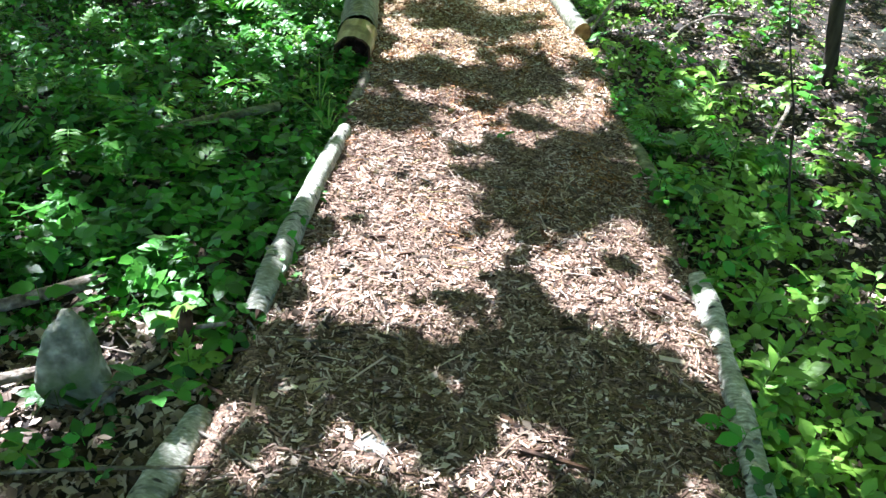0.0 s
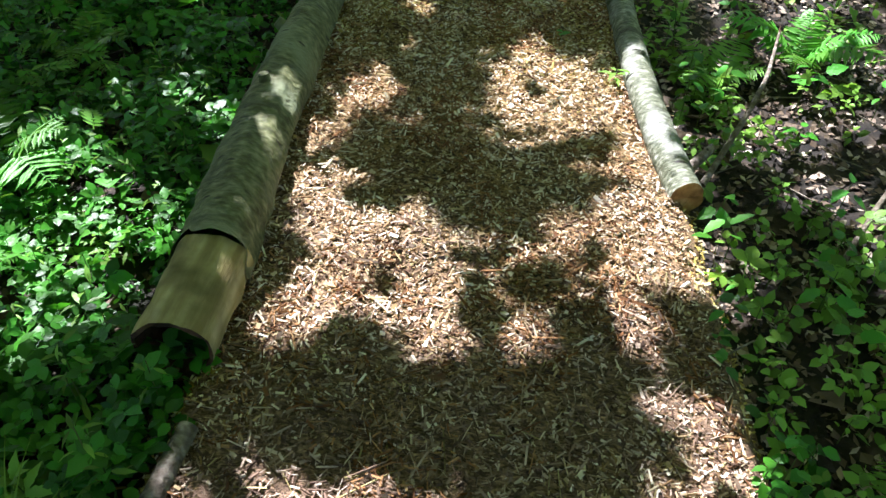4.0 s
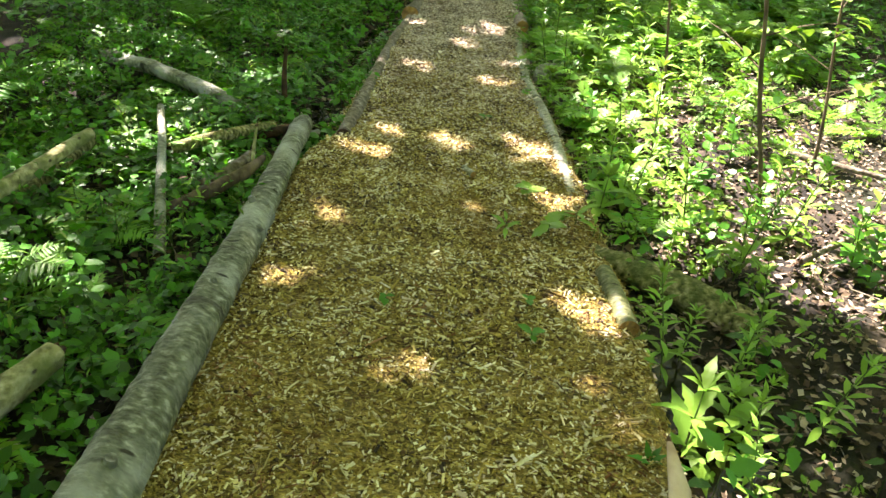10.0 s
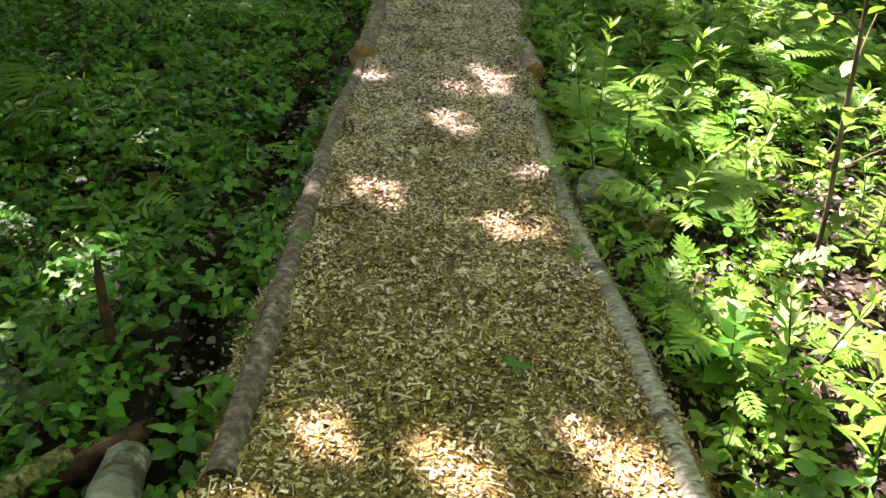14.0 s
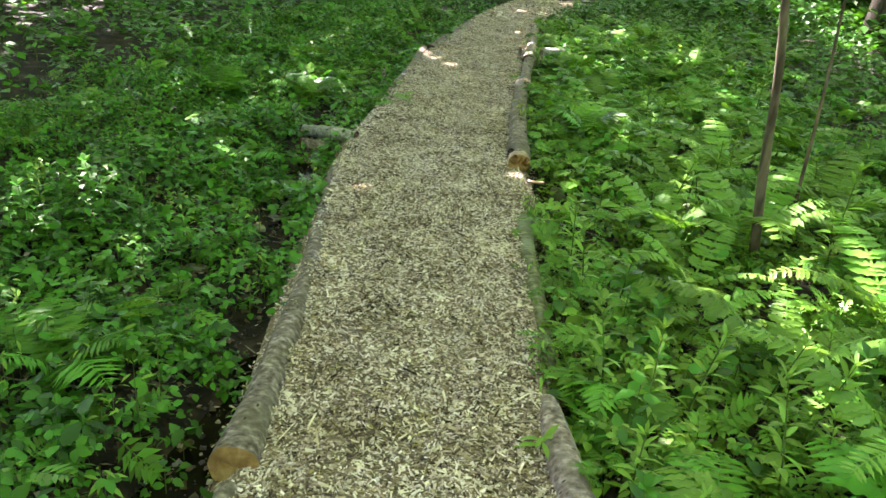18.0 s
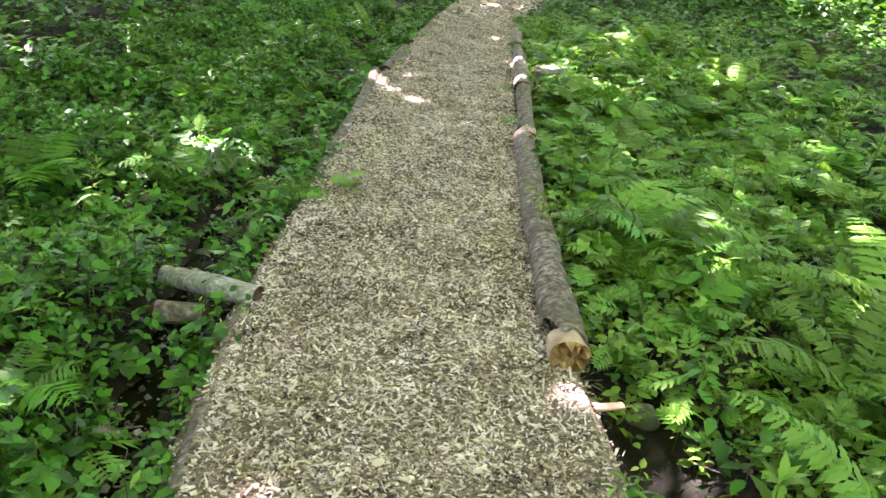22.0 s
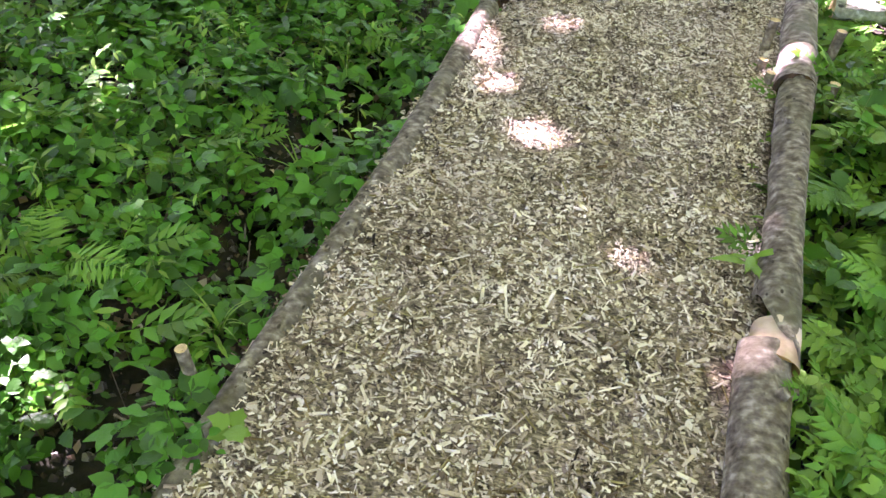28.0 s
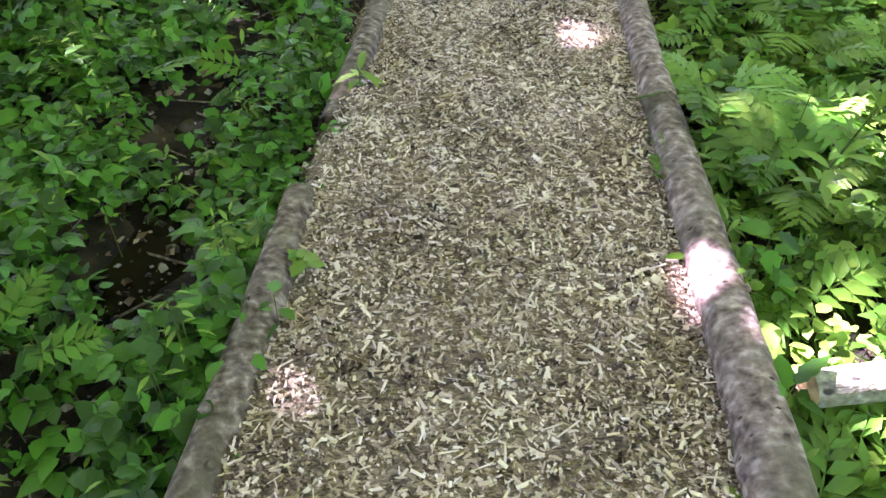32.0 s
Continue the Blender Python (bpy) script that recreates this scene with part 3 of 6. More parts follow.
def spilled(name, material, side, y0, y1, n, label):
    """Chips that have rolled off the edge of the path."""
    y = rng.uniform(y0, y1, n)
    l, r = edges(y)
    off = 0.02 + np.abs(rng.normal(0, 0.055, n)) + 0.03 * np.maximum(wave(y * 0, y, 91 + side, 0.7), 0)
    x = l - off if side < 0 else r + off
    z = np.maximum(ground_z(x, y), -0.02 - 0.9 * np.maximum(off - 0.05, 0)) + rng.uniform(0, .008, n)
    a = rng.uniform(0, 6.3, n)
    ahead = np.stack([np.cos(a), np.sin(a), rng.normal(0, .3, n)], -1)
    up = np.stack([rng.normal(0, .5, n), rng.normal(0, .5, n), np.ones(n)], -1)
    size = np.stack([.006 * np.exp(rng.normal(0, .4, n)), .017 * np.exp(rng.normal(0, .5, n)), rng.uniform(.002, .005, n)], -1)
    tagged(new(name, scatter(name, CHIP, frames(ahead, up, size), np.stack([x, y, z], -1), material)), label, "wood chips", kind="stuff")


for side in (-1, 1):
    spilled("spilled_mulch", CHIP_BARK, side, 0.3, 3.6, 2600, "brown mulch spilled past the path's edge")
    spilled("spilled_chips", CHIP_GOLD, side, 3.4, 11.5, 3800, "golden chips spilled past the path's edge")
    spilled("spilled_chips", CHIP_GREY, side, 11.0, 25, 6000, "pale chips spilled past the path's edge")


# ---- logs ----
def tube(pts, radii, seed, rough=0.05, segs=18, step=0.06, squash=1.0, closed=True):
    """A bent, uneven round length of wood; pts and radii run along it."""
    pts = [Vector(p) for p in pts]
    s = np.concatenate([[0], np.cumsum([(b - a).length for a, b in zip(pts, pts[1:])])])
    n = max(3, int(s[-1] / step) + 1)
    t = np.linspace(0, s[-1], n)
    c = np.stack([np.interp(t, s, [p[k] for p in pts]) for k in range(3)], -1)
    if n > 6:
        ker = np.array([1, 2, 3, 2, 1]) / 9
        c[2:-2] = np.stack([np.convolve(c[:, k], ker, "valid") for k in range(3)], -1)
    rad = np.interp(t, s, radii)
    d = np.gradient(c, axis=0)
    d /= np.linalg.norm(d, axis=1)[:, None]
    ref = np.array([0, 0, 1.0]) if abs(d[0][2]) < 0.8 else np.array([0, 1.0, 0])
    e1 = np.cross(d, ref)
    e1 /= np.linalg.norm(e1, axis=1)[:, None]
    e2 = np.cross(e1, d)
    a = np.linspace(0, 2 * math.pi, segs + 1)[:-1]
    lump = 1 + rough * (wave(a[None] * 0.5 + 0 * t[:, None], t[:, None] * 1.2, seed, 1.6) + 0.5 * wave(np.cos(a)[None] * 2 + t[:, None] * 2.0, np.sin(a)[None] * 2, seed + 1, 1.2) * 0.7)
    lump = lump + rough * 0.55 * wave(np.cos(a)[None] * rad[:, None] * 1.5 + t[:, None] * 0.4, np.sin(a)[None] * rad[:, None] * 1.5 + t[:, None], seed + 2, 0.16) + rough * 0.35 * wave(np.cos(a)[None] * rad[:, None] + t[:, None], np.sin(a)[None] * rad[:, None], seed + 4, 0.06)
    rr = rad[:, None] * lump
    v = c[:, None] + e1[:, None] * (np.cos(a)[None] * rr)[..., None] + e2[:, None] * (np.sin(a)[None] * rr * squash)[..., None]
    i = np.arange(n * segs).reshape(n, segs)
    j = np.roll(i, -1, 1)
    q = np.stack([i[:-1], j[:-1], j[1:], i[1:]], -1).reshape(-1, 4)
    return v, q, c, d, rr, e1, e2


def cap(ring, centre, out, ragged, seed, hollow=0.0, depth=0.10):
    """The end of a log: a sawn disc a little domed and uneven, or a hollow with a rim."""
    r = np.random.default_rng(seed)
    n = len(ring)
    rings = [ring]
    for f in (0.8, 0.5, 0.22) if not hollow else (0.9, 0.82, 0.76, 0.6, 0.3):
        w = centre + (ring - centre) * f
        if hollow and f < 0.85:
            w = w - out * depth * (0.5 if f > 0.8 else 1.0)
        rings.append(w + out * r.normal(0, ragged, (n, 1)))
    v = np.concatenate(rings + [centre[None] - (out * depth if hollow else 0 * out)])
    q = []
    for k in range(len(rings) - 1):
        for a in range(n):
            b = (a + 1) % n
            q.append((k * n + a, k * n + b, (k + 1) * n + b, (k + 1) * n + a))
    m = (len(rings) - 1) * n
    return v, q, [(m + a, m + (a + 1) % n, len(v) - 1) for a in range(n)]


COUNT = [0]


def log(name, pts, radii, bark, label, category="log", near="sawn", far="sawn", knots=0, rough=0.05, bare=None, squash=1.0, group="", end=None, step=0.04, segs=18):
    """A log or branch: bark, both ends, knots, and bare > the stretch at its start that has lost its bark."""
    COUNT[0] += 1
    seed = 100 + COUNT[0] * 7
    base = Vector(pts[0])
    top = thing(name, *base, label, category, group)
    rel = [Vector(p) - base for p in pts]
    if bare:
        d = (rel[1] - rel[0]).normalized()
        v, q, *_ = tube([rel[0], rel[0] + d * (bare + 0.03)], [radii[0] * .93, radii[0] * .93], seed + 3, rough, segs, 0.04, squash)
        part("bare_wood", mesh_np("bare_wood", v, q, None, WOOD_PALE if near == "hollow" else WOOD_TAN, True), top, "pale wood bare of bark")
        first = v
        rel2, rad2 = [rel[0] + d * bare] + rel[1:], list(radii)
    else:
        first, rel2, rad2 = None, rel, radii
    v, q, c, d, rr, e1, e2 = tube(rel2, rad2, seed, rough, segs, step, squash)
    if bare:                                            # a torn edge of bark
        r = np.random.default_rng(seed)
        tear = np.convolve(r.normal(0, .045, segs + 2), [.3, .4, .3], "valid")
        if near == "broken":
            tear = tear + 0.17 * np.maximum(0, -np.cos(np.linspace(0, 2 * math.pi, segs + 1)[:-1])) - 0.04
        for k in range(min(6, len(v) - 2)):
            v[k] = v[k] + d[k] * (tear * (1 - k / 6))[:, None]
    part("bark", mesh_np("bark", v, q, None, bark, True), top)
    for which, kind in ((0, near), (-1, far)):
        if kind == "none":
            continue
        out = d[which] * (-1 if which == 0 else 1)
        ring = first[0] if (bare and which == 0) else v[which]
        ctr = ring.mean(0)
        rag = {"sawn": 0.0015, "broken": 0.02, "hollow": 0.004}[kind]
        cv, cq, ct = cap(ring, ctr, out, rag, seed + which, 0.8 if kind == "hollow" else 0, 0.16)
        part("cut_end" if kind == "sawn" else "broken_end", mesh_np("cut_end", cv, cq, ct, {"sawn": end or WOOD_END, "broken": WOOD_END if bare else WOOD_ROT, "hollow": WOOD_ROT}[kind]), top,
             {"sawn": "sawn end grain", "broken": "splintered broken end", "hollow": "hollow rotten end"}[kind])
    r = np.random.default_rng(seed + 5)
    for _ in range(knots):
        i = r.integers(2, len(c) - 2)
        a = r.uniform(0.2, 2.9)
        o = e1[i] * math.cos(a) + e2[i] * math.sin(a)
        p = c[i] + o * rr[i].mean() * 0.86
        kr = rr[i].mean() * r.uniform(.16, .30)
        kv, kq, kc, kd, kk, _, _ = tube([p, p + o * kr * 1.4], [kr, kr * .75], seed + 9, 0.08, 10, kr * .5)
        cv, cq, ct = cap(kv[-1], kv[-1].mean(0), kd[-1], 0.001, 1)
        m = len(kv.reshape(-1, 3))
        part("knot", mesh_np("knot", np.concatenate([kv.reshape(-1, 3), cv]), np.concatenate([kq, np.array(cq) + m]), np.array(ct) + m, bark, True), top)
    return top


EDGING = "logs edging the path"
log("edging_log", [(-.575, 1.82, -.03), (-.565, 2.0, .012), (-.55, 2.4, .02), (-.535, 2.8, .015), (-.515, 3.14, .0)], [.040, .043, .040, .037, .033], BARK_BIRCH, "slender white birch log edging the mulch path", group=EDGING, knots=4, rough=0.09, near="broken")
log("edging_log", [(-.67, 0.85, -.08), (-.645, 1.15, -.045), (-.61, 1.42, -.06)], [.045, .046, .04], BARK_BIRCH, "broken birch piece sunk in leaf litter and mulch", group=EDGING, rough=0.10, far="broken", near="broken")
log("short_branch", [(-.55, 3.22, -.05), (-.53, 3.5, -.01), (-.51, 3.80, .01)], [.02, .026, .024], BARK_GREY, "dark short branch against the end of a thick log", "branch", near="broken")
log("edging_log", [(-.615, 3.98, .05), (-.635, 4.3, .055), (-.71, 5.04, .06), (-.77, 6.0, .06), (-.86, 6.9, .06), (-.955, 7.70, .05)], [.115, .112, .105, .098, .09, .082], BARK_OLIVE,
    "thick olive-grey log with a hollow bare end edging the path", group=EDGING, near="hollow", bare=0.30, knots=6, rough=0.06, segs=26)
log("edging_log", [(-.95, 7.72, .05), (-1.00, 8.27, .05), (-1.078, 9.16, .045), (-1.153, 9.8, .042), (-1.25, 10.60, .04)], [.085, .078, .067, .061, .056], BARK_PALE,
    "long silvery grey log with lichen edging the golden chips", group=EDGING, far="broken", knots=7, rough=0.085, segs=24)
log("edging_log", [(-1.02, 10.58, .005), (-1.07, 11.4, .004), (-1.11, 12.0, .0), (-1.155, 12.75, .0), (-1.17, 13.6, -.02)], [.040, .038, .036, .036, .034], BARK_GREY, "thin straight grey log along the wet ditch", group=EDGING, end=WOOD_ROT)
log("edging_log", [(-1.185, 13.69, -.01), (-1.19, 14.05, -.012), (-1.225, 14.9, -.025), (-1.295, 15.6, -.03), (-1.37, 16.5, -.04)], [.075, .056, .044, .042, .04], BARK_GREY, "brown-grey log with a sawn orange end beside the ditch", group=EDGING, knots=3)
log("fallen_branch", [(-1.34, 17.12, .005), (-1.50, 17.18, .0), (-1.75, 17.32, -.04)], [.042, .046, .036], BARK_BIRCH, "pale broken branch lying across the ditch towards the path", "branch", near="broken", far="broken")
log("fallen_branch", [(-1.55, 17.12, -.09), (-1.72, 17.10, -.08)], [.04, .045], BARK_GREY, "short rotten grey piece beside a branch", "branch", near="broken", far="broken")
log("edging_log", [(-1.33, 17.7, -.05), (-1.285, 18.3, -.035), (-1.265, 18.9, -.025), (-1.23, 19.4, -.025), (-1.18, 19.9, -.02), (-1.15, 20.5, -.01), (-1.13, 21.05, .0)], [.036, .04, .042, .042, .044, .046, .048], BARK_GREY, "weathered grey log half buried in pale chips", group=EDGING, far="broken", knots=4)
log("edging_log", [(-1.06, 21.15, -.015), (-.97, 21.7, -.01), (-.905, 22.25, -.02)], [.055, .056, .05], BARK_GREY, "knotty grey-brown log beside the muddy ditch", group=EDGING, knots=4, near="broken")
log("edging_log", [(-.84, 22.62, -.03), (-.74, 23.1, -.01), (-.62, 23.9, -.02)], [.045, .05, .05], BARK_GREY, "short dark log under overhanging weeds", group=EDGING, near="broken")
log("edging_log", [(.83, 1.15, .0), (.87, 1.60, .0), (.885, 1.85, -.012), (.89, 2.05, .014), (.885, 2.22, .012)], [.036, .041, .034, .042, .028], BARK_BIRCH, "white birch log partly sunk in mulch", group=EDGING, far="broken", rough=0.12, knots=3)
log("edging_log", [(.86, 2.7, -.05), (.87, 3.1, -.035), (.84, 3.5, -.045)], [.036, .038, .036], BARK_OLIVE, "dark mossy log under ferns", group=EDGING)
log("edging_log", [(.735, 4.90, .015), (.665, 5.25, .03), (.61, 5.7, .03), (.565, 6.3, .03), (.52, 7.2, .03), (.455, 8.0, .02), (.43, 8.25, .02)], [.058, .06, .06, .06, .06, .06, .056], BARK_PALE, "pale birch log with dark scars edging golden chips", group=EDGING, knots=5, segs=22)
log("torn_splinter", [(.425, 8.16, .03), (.42, 8.30, .07), (.405, 8.42, .11)], [.036, .026, .008], WOOD_TAN, "torn brown splinter standing at a log's end", "wood piece", near="none", far="broken", rough=0.2, segs=10, squash=0.5)
log("side_branch", [(.75, 5.05, .02), (.84, 5.16, .05)], [.02, .015], BARK_GREY, "grey stub branch by the end of a birch log", "branch")
log("edging_log", [(.375, 9.10, .0), (.34, 9.3, .0), (.31, 9.5, -.01)], [.036, .04, .036], BARK_OLIVE, "dark mossy stub of a log beside a hollow", group=EDGING)
log("fallen_log", [(.27, 9.70, -.04), (.42, 9.63, -.05), (.60, 9.52, -.06), (.88, 9.37, -.10)], [.05, .066, .072, .062], BARK_MOSS, "mossy log lying across a wet hollow", rough=0.15, near="broken", far="broken")
log("edging_log", [(.20, 10.2, -.05), (.165, 10.45, -.012), (.12, 10.85, -.008), (.04, 11.4, -.012), (-.08, 12.0, -.02), (-.15, 12.55, -.015), (-.19, 13.15, -.02)], [.034, .037, .037, .036, .036, .037, .036], BARK_BIRCH, "slim pale log along the leafy side of the path", group=EDGING)
log("edging_log", [(-.175, 13.58, .01), (-.205, 13.85, .01), (-.225, 14.18, -.015)], [.056, .054, .04], BARK_PINK, "short pinkish birch log with an orange sawn end", group=EDGING, far="broken", knots=2)
log("edging_log", [(-.19, 14.4, -.05), (-.205, 14.95, -.03), (-.225, 15.5, -.02), (-.215, 15.9, -.015)], [.04, .045, .046, .046], BARK_OLIVE, "greenish grey log under fern fronds", group=EDGING)
log("edging_log", [(-.205, 16.82, .03), (-.185, 17.4, .03), (-.15, 18.2, .02), (-.09, 19.0, .015), (-.055, 19.45, .02)], [.076, .072, .068, .068, .066], BARK_GREY, "thick grey log with a bare pale end", group=EDGING, bare=0.07, knots=5, near="broken", segs=22, rough=0.07)
log("wood_slab", [(-.33, 16.80, -.01), (-.25, 16.74, -.02), (-.16, 16.71, -.04)], [.03, .035, .025], WOOD_TAN, "split tan slab of wood at a log's end", "wood piece", near="broken", far="broken", squash=0.35, rough=0.15)
log("wood_slab", [(-.16, 16.60, -.01), (-.05, 16.63, -.02)], [.022, .018], WOOD_TAN, "pale splintered slab beside a wet hollow", "wood piece", near="broken", far="broken", squash=0.4, rough=0.2)
log("edging_log", [(-.04, 19.40, .03), (-.01, 19.7, .03), (.02, 20.0, .03), (.06, 20.5, .03), (.095, 20.78, .035)], [.062, .062, .060, .060, .064], BARK_GREY, "dark knotty log with a pale cut at its end", group=EDGING, bare=0.10, knots=5, segs=22, rough=0.07, near="broken")
log("edging_log", [(.085, 20.76, .035), (.115, 21.0, .035)], [.074, .076], BARK_PINK, "stripped reddish log length held by stakes", group=EDGING, near="broken", rough=0.025, segs=22)
log("edging_log", [(.115, 21.02, .02), (.165, 21.5, .025), (.20, 22.0, .02), (.245, 22.5, .015), (.29, 23.1, .01), (.42, 24.1, .0)], [.07, .068, .066, .062, .06, .055], BARK_PINK, "long pinkish-grey log with worn bark", group=EDGING, knots=6, segs=22)
log("log_offcut", [(.28, 21.49, .05), (.57, 21.51, .06)], [.045, .045], BARK_BIRCH, "short white birch offcut lying in weeds", knots=1, end=WOOD_STAKE)

# fallen branches on the leafy side
BR = "fallen branches beside the path"
log("fallen_branch", [(-1.36, 8.46, .07), (-1.45, 7.95, .06), (-1.56, 7.4, .055), (-1.68, 6.75, .04), (-1.86, 6.05, .01)], [.040, .052, .056, .054, .050], BARK_YELLOW, "mossy yellow branch with a splintered tip", "branch", near="broken", far="broken", group=BR, rough=0.1)
log("fallen_branch", [(-2.10, 9.99, .10), (-2.12, 8.9, .10), (-2.12, 8.0, .09), (-2.12, 7.2, .03)], [.028, .038, .040, .040], BARK_YELLOW, "long mossy fallen pole among weeds", "branch", near="broken", far="broken", group=BR)
log("split_stick", [(-1.10, 7.22, -.02), (-1.05, 7.4, .04), (-1.01, 7.6, .07)], [.028, .024, .006], WOOD_PALE, "split pale stick leaning on a log", "stick", near="broken", far="broken", group=BR, rough=0.15, segs=8, squash=0.5)
log("fallen_branch", [(-1.40, 6.65, .03), (-1.25, 7.05, .05), (-1.12, 7.42, .06)], [.017, .020, .016], BARK_OLIVE, "thin grey-green branch among ground cover", "branch", near="broken", far="broken", group=BR)
log("fallen_branch", [(-1.08, 6.70, -.02), (-1.13, 6.88, .03), (-1.13, 7.06, .03)], [.022, .024, .018], BARK_YELLOW, "bent short branch on dark soil", "branch", near="broken", far="broken", group=BR)
log("fallen_branch", [(-1.40, 9.2, -.03), (-1.58, 9.6, .02), (-1.8, 10.1, .07), (-1.97, 10.45, .10)], [.024, .023, .021, .018], BARK_PALE, "grey bare branch propped over weeds", "branch", near="broken", far="broken", group=BR)
log("fallen_branch", [(-1.55, 9.57, -.03), (-1.40, 9.69, .03), (-1.29, 9.88, .06), (-1.27, 10.02, .07)], [.028, .032, .028, .016], BARK_SAPLING, "crooked brown branch beside the log", "branch", near="broken", far="broken", group=BR)
log("fallen_branch", [(-2.15, 9.3, -.02), (-2.14, 10.05, .03)], [.03, .025], BARK_MOSS, "yellow-green branch in ground cover", "branch", near="broken", far="broken", group=BR)
log("fallen_log", [(-1.55, 10.75, -.02), (-1.95, 10.98, .03), (-2.4, 11.22, .05), (-2.8, 11.42, .03)], [.040, .046, .048, .045], BARK_PALE, "grey fallen log with a mossy end in weeds", near="broken", far="broken", rough=0.13)
log("fallen_branch", [(-1.42, 10.62, .0), (-1.6, 10.35, .02), (-1.78, 10.12, .01)], [.03, .032, .03], BARK_MOSS, "mossy yellow branch by the log tip", "branch", near="broken", far="broken", group=BR)
log("upright_stick", [(-1.29, 9.93, .03), (-1.315, 10.02, .11), (-1.33, 10.12, .18)], [.011, .010, .006], BARK_YELLOW, "pale stick standing up from a branch", "stick", near="none", far="broken", segs=8)
log("fallen_branch", [(-1.55, 9.82, -.05), (-1.42, 10.0, -.01), (-1.38, 10.16, .02)], [.03, .03, .022], BARK_GREY, "brown broken branch against a log", "branch", near="broken", far="broken", group=BR)
log("fallen_branch", [(-1.30, 10.75, -.04), (-1.38, 10.62, -.02), (-1.5, 10.5, -.03)], [.025, .03, .028], WOOD_ROT, "dark wet branch piece by the ditch", "branch", near="broken", far="broken", group=BR)
log("snag", [(-.73, 1.66, -.10), (-.73, 1.665, .03), (-.725, 1.67, .08)], [.024, .022, .017], WOOD_ROT, "short brown rotten stub in leaf litter", "snag", near="none", far="broken", rough=0.15)
for pts, r in (([(-1.02, 1.17, -.05), (-.78, 1.19, -.02), (-.52, 1.20, .01)], .006), ([(-.80, 1.62, -.06), (-.86, 1.48, -.03), (-.92, 1.36, -.05)], .012), ([(-.60, 1.68, -.05), (-.45, 1.70, .0), (-.30, 1.69, .012)], .007), ([(-1.35, 1.30, -.06), (-1.2, 1.42, -.02), (-1.08, 1.50, -.03)], .02), ([(-.62, 1.36, -.04), (-.50, 1.27, .01), (-.40, 1.20, .014)], .005), ([(-.74, 1.70, .0), (-.62, 1.72, .02)], .008)):
    log("dry_stick", pts, [r] + [r * .9] * (len(pts) - 2) + [r * .7], BARK_GREY, "dry grey stick on brown leaf litter", "stick", near="broken", far="broken", group="sticks at the start of the path", rough=0.1, segs=8, step=0.03)
log("snag", [(-1.48, 11.02, -.10), (-1.49, 11.03, .12), (-1.47, 11.02, .30)], [.018, .016, .010], WOOD_ROT, "upright orange-brown dead stem in weeds", "snag", near="none", far="broken")
log("fallen_branch", [(-1.35, 1.74, -.03), (-1.1, 1.90, -.01)], [.02, .022], BARK_GREY, "pale stick among ground cover", "branch", near="broken", far="broken", group=BR)
log("fallen_branch", [(-1.45, 2.88, -.02), (-1.15, 3.1, .0), (-.86, 3.34, .0)], [.016, .02, .02], BARK_OLIVE, "long thin branch lying in leafy ground cover", "branch", near="broken", far="broken", group=BR)
log("thin_branch", [(.80, 5.0, .0), (.95, 5.27, .12), (1.05, 5.5, .16), (1.12, 5.75, .22)], [.012, .010, .008, .005], BARK_GREY, "bare grey twig arching over wet soil", "branch", near="none", far="broken", step=0.03, segs=8)
for pts, r in (([(1.30, 4.12, -.03), (1.48, 4.26, .0), (1.70, 4.34, -.02)], .016), ([(1.22, 4.75, -.05), (1.38, 5.0, .08), (1.62, 5.2, .13), (1.9, 5.3, .10)], .010), ([(1.55, 3.55, -.04), (1.75, 3.9, .03), (1.85, 4.3, .0)], .013), ([(1.12, 6.9, -.08), (1.35, 7.3, -.02), (1.5, 7.8, -.04)], .018), ([(1.2, 9.9, -.05), (1.5, 10.1, .02), (1.9, 10.05, -.02)], .016), ([(1.5, 11.3, -.05), (1.75, 11.0, .0), (2.1, 10.9, -.02)], .02)):
    log("dead_branch", pts, [r] + [r * .9] * (len(pts) - 2) + [r * .6], BARK_GREY, "dry grey branch lying on sunlit leaf litter", "branch", near="broken", far="broken", group="dead branches on the litter", rough=0.12, segs=10, step=0.05)
log("wood_piece", [(-.345, 10.33, .012), (-.29, 10.26, .012)], [.02, .017], BARK_BIRCH, "white chunk of branch on the chips", "wood piece")


# stakes that hold the logs
def stake(x, y, h, r, lean):
    log("stake", [(x, y, -.10), (x + lean, y + .01, h)], [r, r * .95], BARK_GREY, "cut sapling stake with a pale top", "stake", near="none", end=WOOD_STAKE, group="stakes along the logs", step=0.04, segs=12)


stake(.002, 21.1, .13, .021, .0), stake(.245, 21.10, .13, .021, .01), stake(-.005, 20.79, .07, .018, 0), stake(.222, 20.79, .07, .02, .0), stake(-1.345, 18.95, .13, .016, -.02)
stake(-.02, 20.92, .05, .018, 0)


